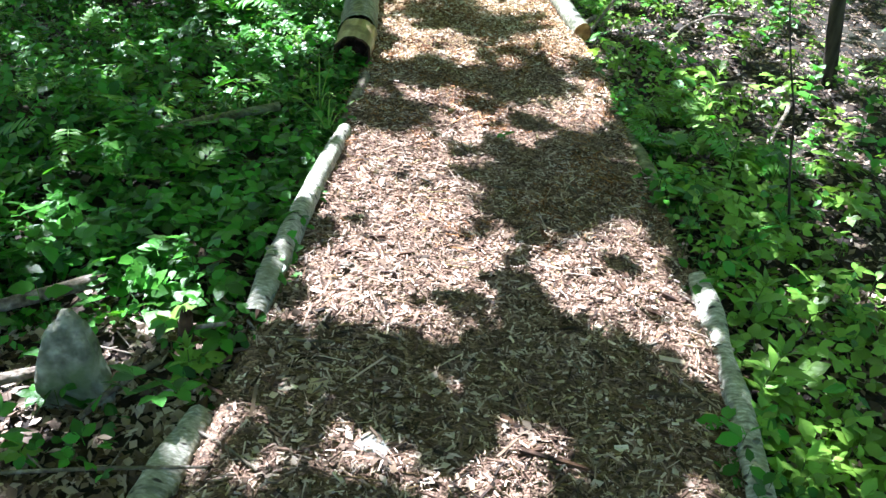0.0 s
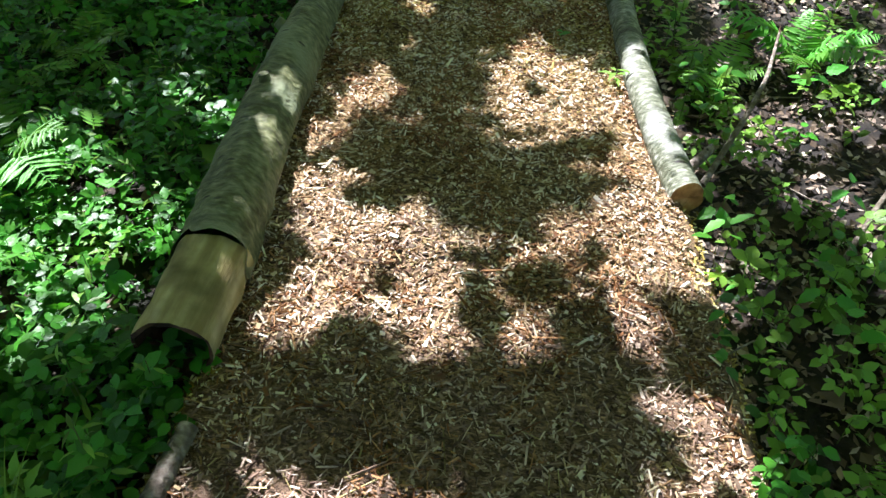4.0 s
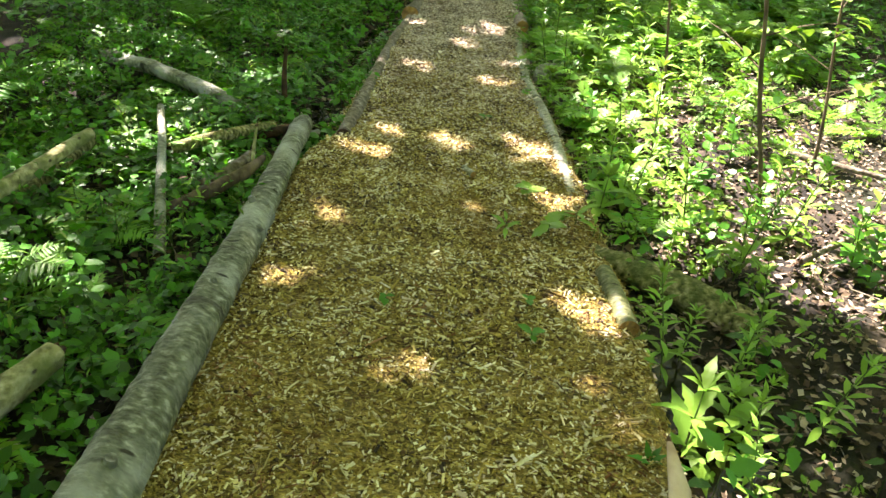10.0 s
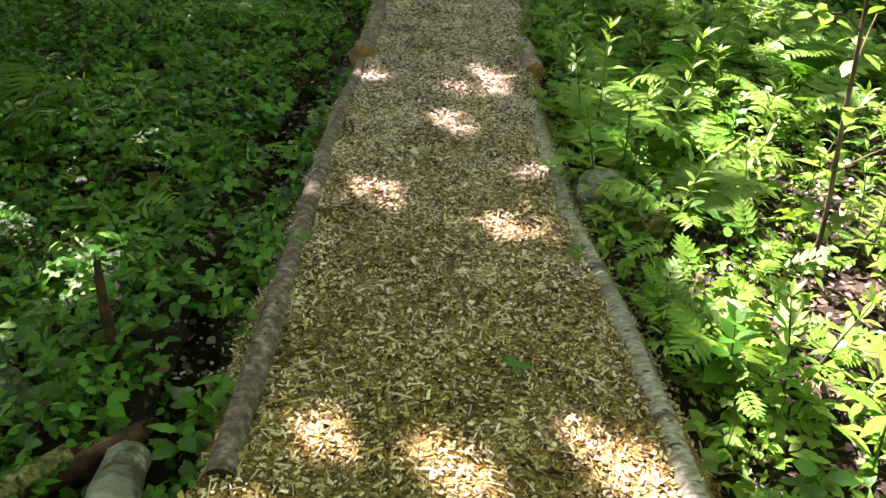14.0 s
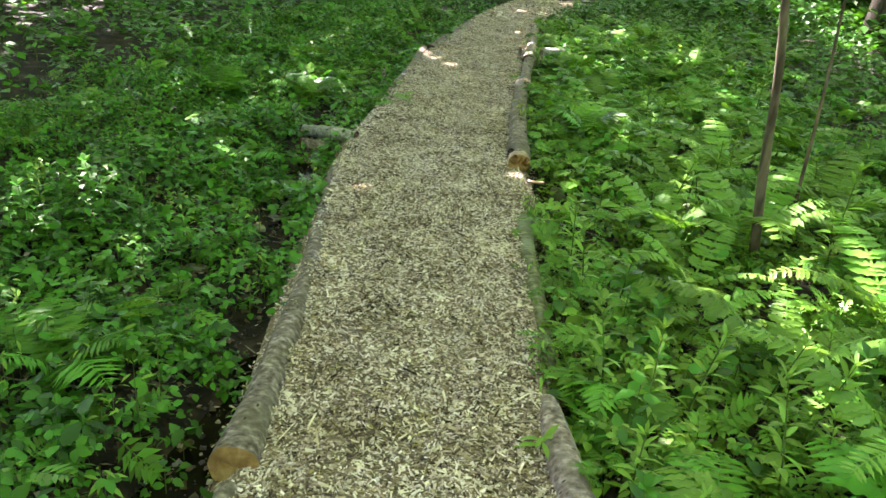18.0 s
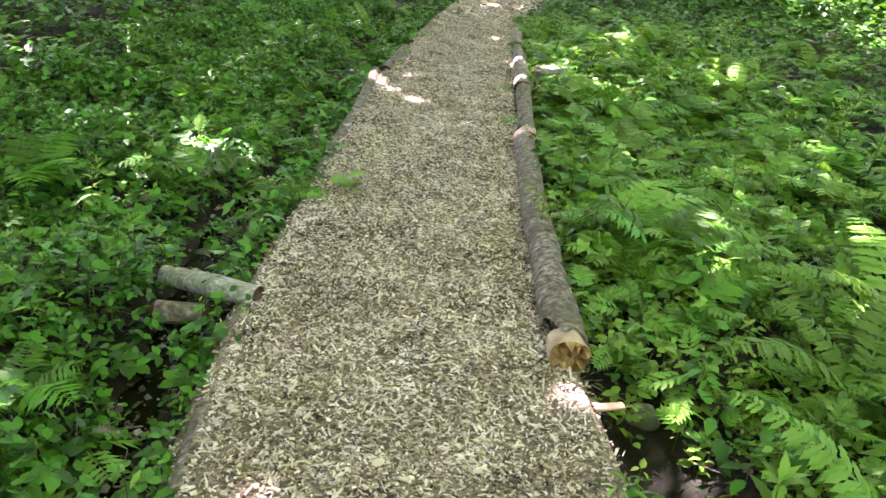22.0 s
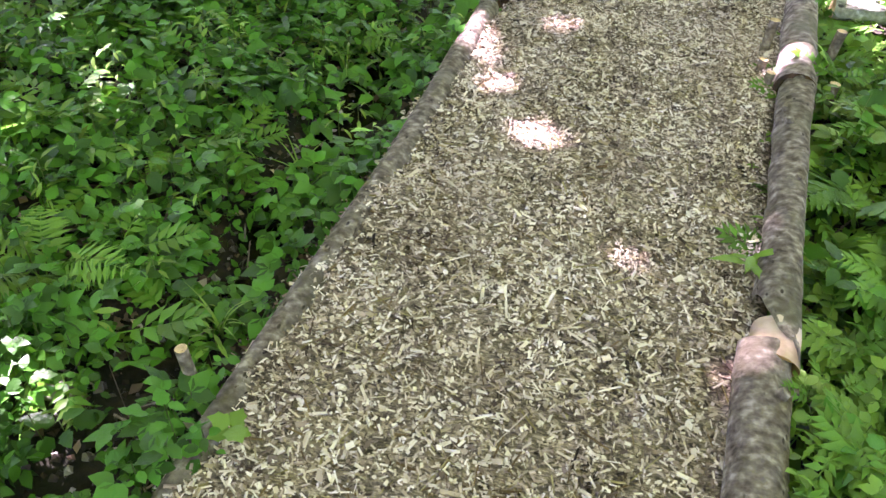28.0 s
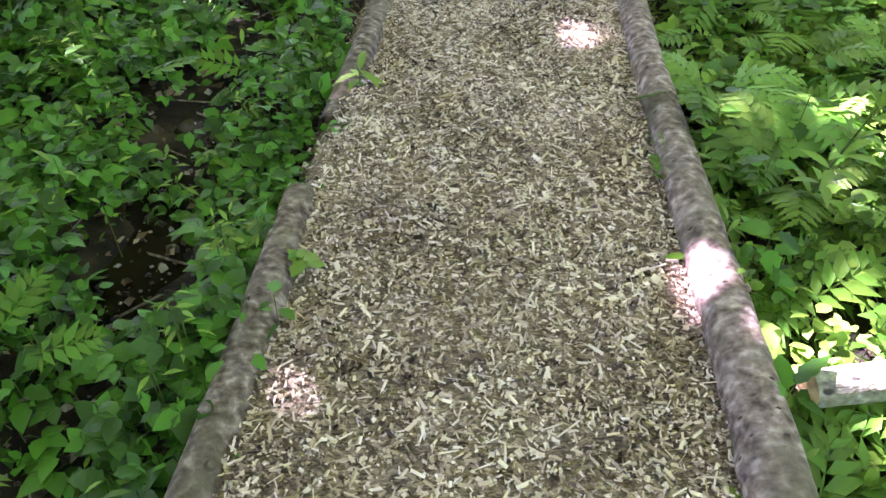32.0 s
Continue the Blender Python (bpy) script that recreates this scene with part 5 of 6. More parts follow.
# ---- ferns ----
def frond(style, length, seed):
    """One fern frond: a curved stem with a row of leaflets on both sides."""
    r = np.random.default_rng(seed)
    n = {"lady": 19, "sensitive": 9, "royal": 22}[style]
    s = np.linspace(0, 1, 40)
    th = np.radians(72 - r.uniform(72, 98) * s ** 1.25)
    cy, cz = np.concatenate([[0], np.cumsum(np.cos(th[:-1]))]) * length / 40, np.concatenate([[0], np.cumsum(np.sin(th[:-1]))]) * length / 40
    bend = 0.06 * length * r.normal() * s ** 2
    V, Q = [], []

    def add(mid, lft, rgt):
        b = len(V)
        for a, c, d in zip(lft, mid, rgt):
            V.extend((a, c, d))
        for k in range(len(mid) - 1):
            i = b + 3 * k
            Q.extend(((i, i + 1, i + 4, i + 3), (i + 1, i + 2, i + 5, i + 4)))

    c = np.stack([bend, cy, cz], -1)
    w = 0.006 * (1 - 0.8 * s)[:, None] * length / 0.6
    add(c[::3], c[::3] - w[::3] * [1, 0, 0] - [0, 0, .002], c[::3] + w[::3] * [1, 0, 0] - [0, 0, .002])
    first = {"lady": 0.22, "sensitive": 0.36, "royal": 0.25}[style]
    for k in range(n):
        f = first + (0.985 - first) * k / (n - 1)
        q = (f - first) / (1 - first)
        i = min(int(f * 39), 38)
        base, t = c[i], c[i + 1] - c[i]
        t = t / np.linalg.norm(t)
        up = np.cross([1, 0, 0], t)
        if style == "lady":
            ln, wd, fwd = length * 0.27 * (math.sin(math.pi * min(1, 0.22 + 0.78 * q)) + 0.08), 0.085, 0.35
        elif style == "sensitive":
            ln, wd, fwd = length * 0.36 * (1 - 0.75 * q) + 0.02, 0.150, 0.45 + 0.4 * q
        else:
            ln, wd, fwd = length * 0.145 * (1.05 - 0.95 * abs(q - 0.30)), 0.13, 0.36
        for side in (-1, 1):
            d = np.array([side, 0, 0]) + t * (fwd + r.normal(0, .07)) - up * r.uniform(0.0, 0.25)
            d = d / np.linalg.norm(d)
            e = np.cross(up, d)
            e = e / np.linalg.norm(e)
            m = {"sensitive": 8, "royal": 7, "lady": 5}[style]
            u = np.linspace(0, 1, m)
            prof = np.sin(np.pi * np.clip(u * 0.86 + 0.10, 0, 1)) ** 0.7
            if style == "sensitive":
                prof = np.sin(np.pi * np.clip(u * 0.80 + 0.18, 0, 1)) * (1 + 0.28 * np.where(np.arange(m) % 2 == 0, 1, -1))
            elif style == "lady":
                prof = prof * (1 + 0.30 * np.where(np.arange(m) % 2 == 0, 1, -1))
            else:
                prof = prof * (1 + 0.26 * np.where(np.arange(m) % 2 == 0, 1, -1))
            prof[-1] = 0.04
            droop = -(u ** 2) * ln * r.uniform(0.05, 0.22)
            mid = base + d * (u * ln)[:, None] + up * droop[:, None]
            half = e * (prof * wd * ln)[:, None]
            lift = up * 0.03 * ln
            add(mid, mid - half + lift, mid + half + lift)
    return mesh_np("frond", np.array(V), np.array(Q), None, None, True)


def fern(name, style, fronds, length, material, seed, label, flat=0.0):
    r = np.random.default_rng(seed)
    meshes = [frond(style, length * f, seed * 10 + k) for k, f in enumerate((1.0, 0.85, 0.7))]
    for me in meshes:
        me.materials.append(material)
    top = thing(name, 0, 0, 0, label, "fern", "ferns beside the path")
    for k in range(fronds):
        part("frond", meshes[k % 3], top, m=pose(0, 0, 0, r.normal(-6 - flat, 6), 0, k * 360 / fronds + r.normal(0, 16)))
    return top


FERN_KINDS = {
    "lady": [fern("lady_fern", "lady", 6, 0.62, LEAF_FERN, 11, "feathery green lady fern in the undergrowth"), fern("lady_fern", "lady", 5, 0.48, LEAF_FERN_LIGHT, 12, "light green feathery fern with drooping fronds")],
    "sensitive": [fern("sensitive_fern", "sensitive", 4, 0.46, LEAF_FERN_LIGHT, 13, "light green broad-lobed fern beside the logs", 6), fern("sensitive_fern", "sensitive", 3, 0.52, LEAF_FERN, 14, "green broad-lobed fern with wavy leaflets", 6)],
    "royal": [fern("royal_fern", "royal", 6, 0.85, LEAF_FERN_LIGHT, 15, "tall arching fern with oblong leaflets"), fern("royal_fern", "royal", 6, 0.78, LEAF_FERN_LIGHT, 16, "large bright fern with long arching fronds")],
}
used = set()


def plant(kinds, x, y, size=1.0, turn=None):
    """Sets the next copy of one of the kinds; the first goes to the model itself."""
    ob = kinds[int(rng.integers(len(kinds)))]
    turn = rng.uniform(0, 360) if turn is None else turn
    m = pose(x, y, float(ground_z(x, y)) - 0.01, 0, 0, turn)
    if ob.name not in used:
        used.add(ob.name)
        ob.matrix_basis = m @ Matrix.Diagonal((size, size, size, 1))
        return ob
    c = copy_thing(ob, m)
    c.scale = (size, size, size)
    return c


for x, y, s in ((1.0, 2.95, .55), (1.12, 3.75, .7), (.97, 3.35, .5), (1.32, 3.2, .7), (.98, 5.95, .75), (1.35, 6.1, .8), (-1.32, 6.56, .42), (-1.45, 6.2, .5), (-1.7, 5.6, .7), (-1.93, 18.35, .75),
                (-1.42, 18.25, .7), (-1.95, 19.2, .7), (-1.85, 8.9, .6), (-1.7, 9.3, .65), (-1.9, 14.1, .7), (.25, 10.2, .45), (.55, 10.0, .5), (-1.95, 16.5, .6), (-1.65, 20.75, .55), (.7, 20.9, .5), (.5, 16.6, .55), (.35, 17.2, .5)):
    plant(FERN_KINDS["lady"], x, y, s)
for x, y, s in ((.10, 12.85, .9), (.26, 12.5, .9), (-.02, 14.35, .7), (.04, 14.0, .75), (.30, 13.55, 1.1), (.45, 13.2, 1.1), (.26, 19.55, .8), (.38, 19.75, .9), (.28, 18.9, .8), (.26, 18.35, .85), (.32, 18.1, 1.1), (.30, 20.25, 1.0),
                (.26, 19.2, .7), (.46, 20.55, .75), (.65, 19.3, 1.1), (.62, 18.6, 1.1), (.56, 22.3, .9), (.45, 22.75, .8), (.16, 17.7, .7), (.9, 20.2, 1.0), (.35, 11.3, .8), (.5, 10.45, .7), (.35, 12.1, 1.0), (.55, 12.6, 1.2)):
    plant(FERN_KINDS["sensitive"], x, y, s)
for x, y, s in ((.55, 15.3, .9), (.75, 14.6, 1.0), (.45, 14.9, .75), (1.0, 15.9, 1.1), (.95, 13.9, 1.0), (.6, 16.0, .85), (1.4, 15.0, 1.1), (.85, 16.8, .9), (1.3, 17.3, 1.0), (1.1, 13.2, .9), (1.7, 16.4, 1.1), (1.7, 13.9, 1.0)):
    plant(FERN_KINDS["royal"], x, y, s)
for _ in range(26):
    y = rng.uniform(17.2, 24)
    plant(FERN_KINDS["sensitive"], float(edges(y)[1]) + rng.uniform(.40, .95), y, rng.uniform(.6, .95))
for _ in range(110):
    y = rng.uniform(13.2, 26)
    l, r = edges(y)
    off = 0.40 + 3.2 * rng.uniform() ** 0.9
    k = rng.uniform()
    plant(FERN_KINDS["sensitive" if (k < .5 and off < 2.2) else "lady" if (k < .8 or off < 1.3) else "royal"], float(r) + off, y, rng.uniform(.6, 1.05))
for _ in range(26):
    y = rng.uniform(2.5, 26)
    l, r = edges(y)
    plant(FERN_KINDS["lady"], float(l) - 0.8 - 3.2 * rng.uniform(), y, rng.uniform(.5, .95))
for _ in range(14):
    plant(FERN_KINDS["lady" if rng.uniform() < .6 else "royal"], rng.uniform(-4, 5), rng.uniform(29.5, 38), rng.uniform(.8, 1.3))


# ---- upright weeds ----
def weed(height, nodes, leaf, whorl, material, seed, label, shape=LANCE):
    r = np.random.default_rng(seed)
    top = thing("leafy_weed", 0, 0, 0, label, "weed", "upright weeds beside the path")
    lean = r.normal(0, .06, 2)
    v, q, *_ = tube([(0, 0, 0), (lean[0] * .4, lean[1] * .4, height * .5), (lean[0], lean[1], height)], [.004, .0035, .002], seed, 0.02, 6, height / 8)
    part("stem", mesh_np("stem", v, q, None, STEM, True), top)
    for k in range(nodes):
        f = 0.22 + 0.78 * k / (nodes - 1)
        n = whorl if k < nodes - 1 else whorl + 2
        a = k * 1.1 + np.arange(n) * 2 * math.pi / n + r.normal(0, .2, n)
        rise = 0.15 + 0.9 * (k / (nodes - 1)) ** 2
        ahead = np.stack([np.cos(a), np.sin(a), rise + r.normal(0, .2, n)], -1)
        nrm = np.stack([r.normal(0, .2, n), r.normal(0, .2, n), np.ones(n)], -1)
        s = leaf * (1 - 0.45 * f) * r.uniform(.8, 1.2, n)
        p = np.tile([lean[0] * f, lean[1] * f, height * f], (n, 1))
        part("leaf_whorl", scatter("leaf_whorl", shape, frames(ahead, nrm, s), p, material, True), top)
    return top


WEEDS = [weed(.42, 7, .13, 4, LEAF_BRIGHT, 21, "upright leafy weed with narrow pale green leaves"), weed(.55, 8, .14, 3, LEAF_BRIGHT, 22, "tall bright weed with lance-shaped leaves"),
         weed(.30, 5, .12, 3, LEAF_SHADE, 23, "dark green upright weed", LEAF), weed(.36, 6, .11, 4, LEAF_BRIGHT, 24, "yellow-green weed with whorled leaves")]
for _ in range(62):
    y = rng.uniform(9.6, 15.2)
    plant(WEEDS, float(edges(y)[1]) + 0.20 + 1.1 * rng.uniform(), y, rng.uniform(.65, 1.1))
for _ in range(64):
    y = rng.uniform(15, 26)
    plant(WEEDS, float(edges(y)[1]) + 0.25 + 2.6 * rng.uniform(), y, rng.uniform(.6, 1.1))
for _ in range(30):
    y = rng.uniform(.8, 9)
    plant(WEEDS, float(edges(y)[1]) + 0.25 + 2.2 * rng.uniform(), y, rng.uniform(.5, .9))
for _ in range(60):
    y = rng.uniform(3, 26)
    plant(WEEDS[2:], float(edges(y)[0]) - 0.65 - 2.4 * rng.uniform(), y, rng.uniform(.5, .9))

BROAD = [weed(.24, 3, .20, 5, LEAF_BRIGHT, 25, "low plant with whorls of long toothed leaves", SPEAR), weed(.20, 3, .16, 4, LEAF_SHADE, 26, "dark low plant with long toothed leaves", SPEAR)]
for x, y, k in ((.55, 8.72, 1.1), (.47, 8.60, .8), (.70, 8.85, .9), (.13, 9.85, .5), (.75, 8.30, .8), (.10, 11.95, .8), (.33, 10.15, .9), (.45, 10.35, 1.0), (-.92, 1.80, .45), (-.70, 1.58, .5), (.98, 2.35, .8), (1.05, 2.1, .7), (1.0, 1.75, .75), (1.15, 2.7, .9), (1.0, 1.4, .6),
                (-.88, 5.22, .7), (-.80, 5.02, .6), (.25, 16.15, .9), (.32, 15.8, .8), (.1, 17.6, .6), (-.9, 2.9, .6), (-.8, 3.6, .6), (-1.1, 2.2, .6), (.95, 5.75, .6), (.85, 7.3, .7), (.9, 6.6, .6)):
    plant(BROAD, x, y, k)
for x, y, k in ((.52, 9.05, 1.1), (.60, 9.2, .9), (.72, 9.0, 1.0), (.85, 9.15, 1.0), (.48, 9.28, .8), (.95, 8.8, 1.1), (.68, 8.45, .9)):
    plant(WEEDS[:2], x, y, k * 0.75)


# ---- seedlings and grass ----
def seedling(x, y, size, n, material, label, shape=LEAF, tall=0.05):
    r = np.random.default_rng(int(x * 100 + y * 1000) % 9999 + 3)
    on = edges(y)[0] < x < edges(y)[1]
    z = float(path_z(np.array(x), np.array(y)) if on else ground_z(x, y))
    top = thing("seedling", x, y, z, label, "seedling", "seedlings on the path")
    v, q, *_ = tube([(0, 0, -.01), (0, 0, tall)], [.002, .0015], 3, 0.0, 5, .02)
    part("stem", mesh_np("stem", v, q, None, STEM, True), top)
    a = np.arange(n) * 2.3 + r.uniform(0, 6)
    for k in range(n):
        ahead = np.array([[math.cos(a[k]), math.sin(a[k]), r.normal(.1, .25)]])
        part("leaf", scatter("leaf", shape, frames(ahead, np.array([[0, 0, 1.0]]), np.array([size * r.uniform(.7, 1.2)])), np.array([[0, 0, tall * (1 - .1 * k)]]), material, True), top)


for x, y, s, n in ((.21, 3.13, .055, 3), (-.37, 7.35, .05, 3), (.26, 6.53, .045, 3), (-.14, 7.97, .06, 3), (.03, 8.93, .05, 4), (-.30, 11.03, .06, 3), (-.49, 9.05, .045, 4), (.01, 9.11, .04, 3), (-.37, 7.12, .05, 2), (.30, 5.95, .04, 3), (-.62, 5.1, .05, 3)):
    seedling(x, y, s, n, LEAF_SHADE, "small green seedling sprouting from wood chips")
for x, y, s, n in ((-.82, 1.76, .085, 5), (-.66, 1.60, .075, 5), (-.80, 4.86, .12, 5), (-1.0, 1.22, .06, 4), (.52, 5.62, .08, 6), (-.10, 9.68, .09, 6), (.08, 9.69, .09, 5), (.20, 9.85, .11, 6), (-.09, 19.76, .10, 7), (-1.09, 18.2, .10, 6), (-1.2, 18.85, .06, 5), (-.02, 10.05, .08, 5), (-.27, 13.9, .09, 6), (-1.12, 18.32, .11, 5), (-.15, 12.32, .08, 5), (-.86, 21.92, .06, 5), (-.75, 22.8, .1, 6)):
    seedling(x, y, s, n, LEAF_BRIGHT, "bright leafy sprout at the edge of the chips", LANCE if n > 5 else LOBED, 0.07)


def grass_tuft(x, y, n, length, seed, label):
    r = np.random.default_rng(seed)
    top = thing("grass_tuft", x, y, float(ground_z(x, y)), label, "grass")
    for k in range(n):
        a, out = r.uniform(0, 6.3), r.uniform(.25, .9) * length
        s = np.linspace(0, 1, 8)
        h = length * r.uniform(.6, 1.0)
        c = np.stack([np.cos(a) * out * s ** 2, np.sin(a) * out * s ** 2, h * (s - 0.35 * s ** 3)], -1)
        w = np.array([-math.sin(a), math.cos(a), 0]) * (0.004 * (1 - s ** 2 * .95))[:, None]
        v = np.stack([c - w, c + w], 1).reshape(-1, 3)
        q = [(2 * i, 2 * i + 1, 2 * i + 3, 2 * i + 2) for i in range(7)]
        part("blade", mesh_np("blade", v, q, None, GRASS, True), top)


grass_tuft(-.67, 3.36, 10, .46, 1, "bright arching grass tuft beside the birch log")
grass_tuft(-.60, 3.2, 5, .34, 2, "few bent grass blades over a log")
grass_tuft(-1.43, 19.2, 9, .22, 3, "thin grass tuft at the ditch")
grass_tuft(-1.5, 19.9, 8, .2, 4, "thin grass tuft in ground cover")
grass_tuft(-1.6, 20.6, 6, .26, 5, "yellow-green grass blades in ground cover")
grass_tuft(-.25, 14.3, 8, .12, 6, "short grass at the end of a log")


# ---- saplings ----
def sapling(x, y, height, r0, seed, label, crown=60, low=0.5, size=.085, lean=(0.0, 0.0), bark=BARK_DARK):
    r = np.random.default_rng(seed)
    top = thing("sapling", x, y, float(ground_z(x, y)) - 0.03, label, "sapling")
    ax, ay = lean
    f = np.linspace(0, 1, 9)
    sway = np.cumsum(r.normal(0, .010, (9, 2)), 0) * (f > 0)[:, None]
    v, q, c, *_ = tube([(ax * k + u0, ay * k + u1, height * k) for k, (u0, u1) in zip(f, sway)], r0 * (1 - .78 * f), seed, 0.09, 10, height / 40)
    part("trunk", mesh_np("trunk", v, q, None, bark, True), top)
    for k in range(9):
        f = low + (0.97 - low) * k / 8
        p = c[int(f * (len(c) - 1))]
        a = k * 2.4 + r.normal(0, .3)
        ln = height * r.uniform(.16, .30) * (1.25 - f)
        end = p + np.array([math.cos(a) * ln, math.sin(a) * ln, ln * .35])
        bv, bq, *_ = tube([p, (p + end) / 2 + [0, 0, .03], end], [r0 * .3, r0 * .2, r0 * .08], seed + k, 0.03, 6, ln / 5)
        br = part("branch", mesh_np("branch", bv, bq, None, bark, True), top)
        n = crown // 9
        t = r.uniform(.25, 1.05, n)[:, None]
        lp = p + (end - p) * t + r.normal(0, .02, (n, 3))
        b = r.uniform(0, 6.3, n)
        ahead = np.stack([np.cos(b), np.sin(b), r.normal(-.25, .2, n)], -1)
        nrm = np.stack([r.normal(0, .3, n), r.normal(0, .3, n), np.ones(n)], -1)
        part("leaves", scatter("leaves", LEAF, frames(ahead, nrm, size * r.uniform(.7, 1.3, n)), lp, LEAF_BRIGHT, True), br)


sapling(2.22, 4.52, 4.2, .046, 31, "dark slim young tree on the sunny litter", 110, 0.5, .10, (-1.0, .14))
sapling(1.39, 2.66, 1.5, .006, 32, "thin bare dark sapling stem among ferns", 27, 0.75, .05, (-.43, .15))
sapling(1.17, 10.47, 2.1, .014, 33, "dark slender sapling with sunlit leaves", 90, 0.28, .07, (-.50, .0), BARK_SAPLING)
sapling(.82, 11.84, 1.5, .012, 34, "small sapling over weeds in sun", 63, 0.30, .065, (-.25, 0), BARK_SAPLING)
sapling(1.0, 15.67, 4.0, .026, 35, "dark young trunk rising behind large ferns", 110, 0.55, .10, (-.62, -.08), BARK_SAPLING)
sapling(1.35, 16.1, 3.0, .012, 36, "thin leaning sapling stem behind ferns", 54, 0.5, .09, (-.1, .2), BARK_SAPLING)
sapling(1.5, 9.3, 1.6, .010, 37, "spindly sapling with broad leaves in sun", 63, 0.3, .075, (.1, .1), BARK_SAPLING)
sapling(1.6, 11.1, 1.8, .011, 38, "leafy yellow-green sapling in sun", 81, 0.25, .075, (-.2, .1), BARK_SAPLING)
sapling(1.45, 8.2, 1.1, .008, 39, "small bright sapling beside wet soil", 54, 0.25, .09)


# ---- tall trees: out of view, added off the path to shade it ----
# places on the ground where the added leaves let the sun through, and where they keep it out: x, y, half width, half
# length
SUN_START = ((-.27, 3.08, .20, .20), (-.27, 2.03, .15, .22), (-.15, 2.32, .17, .19), (.43, 2.38, .24, .10), (.56, 2.04, .21, .16), (.71, 1.85, .11, .11), (-.06, 1.79, .17, .07), (.11, 2.90, .10, .10), (-.45, 2.64, .09, .18),
             (.10, 3.27, .20, .09), (-.05, 3.59, .22, .08), (.59, 3.73, .13, .27), (.59, 3.96, .11, .11), (-.28, 2.83, .14, .05), (-.05, 2.78, .07, .06), (-.32, 2.51, .08, .08), (.48, 3.54, .06, .07),
             (.02, 2.20, .16, .12), (.08, 2.64, .12, .08), (-.83, 1.80, .10, .08), (-1.02, 4.36, .16, .12), (-.95, 4.58, .06, .05), (-1.2, 4.54, .10, .08), (-.90, 5.10, .06, .05))
SUN_LITTER = ((.26, 5.66, .16, .22), (-.09, 4.52, .33, .10), (.52, 4.74, .27, .18), (-.44, 4.76, .08, .08), (.69, 4.60, .13, .15), (-.22, 4.41, .18, .08), (-.25, 4.29, .16, .04), (.06, 4.30, .14, .05), (.30, 4.35, .10, .06),
              (.61, 4.45, .09, .07), (.44, 5.50, .16, .17), (.25, 5.31, .17, .10), (-.40, 5.38, .05, .10), (-.24, 5.16, .07, .04), (-.51, 5.08, .06, .05), (.08, 5.09, .08, .08), (-.14, 4.79, .07, .03), (-.40, 4.82, .08, .04), (-.39, 4.61, .05, .05),
              (-.37, 4.17, .07, .04), (-.24, 4.06, .04, .03), (.03, 4.12, .03, .04), (.28, 4.17, .06, .05), (.56, 4.29, .05, .03), (.62, 5.3, .10, .35))
SUN_LOGS = ((-.18, 7.31, .14, .10), (.07, 7.25, .14, .05), (-.04, 7.60, .11, .06), (.22, 7.55, .11, .04), (-.26, 7.69, .05, .04), (.24, 9.20, .13, .16), (-.37, 8.70, .08, .07), (.50, 7.17, .07, .12), (-.28, 6.15, .09, .08), (.34, 6.43, .07, .06),
            (-.44, 10.61, .10, .15), (-.03, 10.75, .17, .17), (-.83, 10.47, .14, .06), (-.78, 10.76, .09, .07), (.14, 10.06, .10, .11), (.20, 10.40, .10, .14), (-.88, 9.64, .06, .06), (-.92, 9.14, .07, .05), (-.92, 7.80, .05, .07), (.62, 8.65, .22, .20), (-1.48, 7.8, .10, .18), (-2.10, 8.7, .09, .25), (-1.75, 10.3, .10, .14))
SUN_MIDDLE = ((-.89, 12.13, .15, .13), (-.31, 11.86, .18, .12), (-.42, 13.40, .18, .20), (-.65, 12.82, .06, .11), (-.62, 12.63, .07, .05), (-.23, 12.33, .10, .08), (-1.05, 11.97, .12, .06), (-1.0, 12.62, .08, .05), (-.64, 13.32, .08, .07),
              (-1.07, 13.41, .07, .08), (-.26, 16.57, .07, .06), (-.12, 16.66, .10, .07), (.30, 25.80, .24, .24), (.62, 25.9, .10, .2), (1.3, 28.1, .45, .3), (-.95, 19.72, .05, .05))
SUN_FERNS = ((1.13, 5.78, .14, .12), (1.05, 5.5, .08, .08), (1.20, 15.0, .14, .09), (.20, 14.05, .10, .10), (1.5, 15.0, .10, .12), (-2.0, 18.9, .22, .10), (2.2, 21.6, .25, .12), (1.55, 23.5, .2, .15))
SUN_END = ((-1.10, 20.80, .12, .14), (-.99, 20.49, .07, .07), (-.78, 21.04, .07, .06), (-.75, 21.58, .10, .05), (-.44, 19.69, .10, .05), (-.15, 19.97, .08, .06), (.06, 20.88, .17, .12), (-.06, 19.41, .10, .07), (-.72, 20.19, .09, .07),
           (-.03, 22.58, .07, .08), (.46, 21.54, .18, .08), (.81, 21.34, .12, .07), (.02, 23.16, .20, .07), (.17, 21.80, .10, .09), (.34, 21.59, .10, .06))
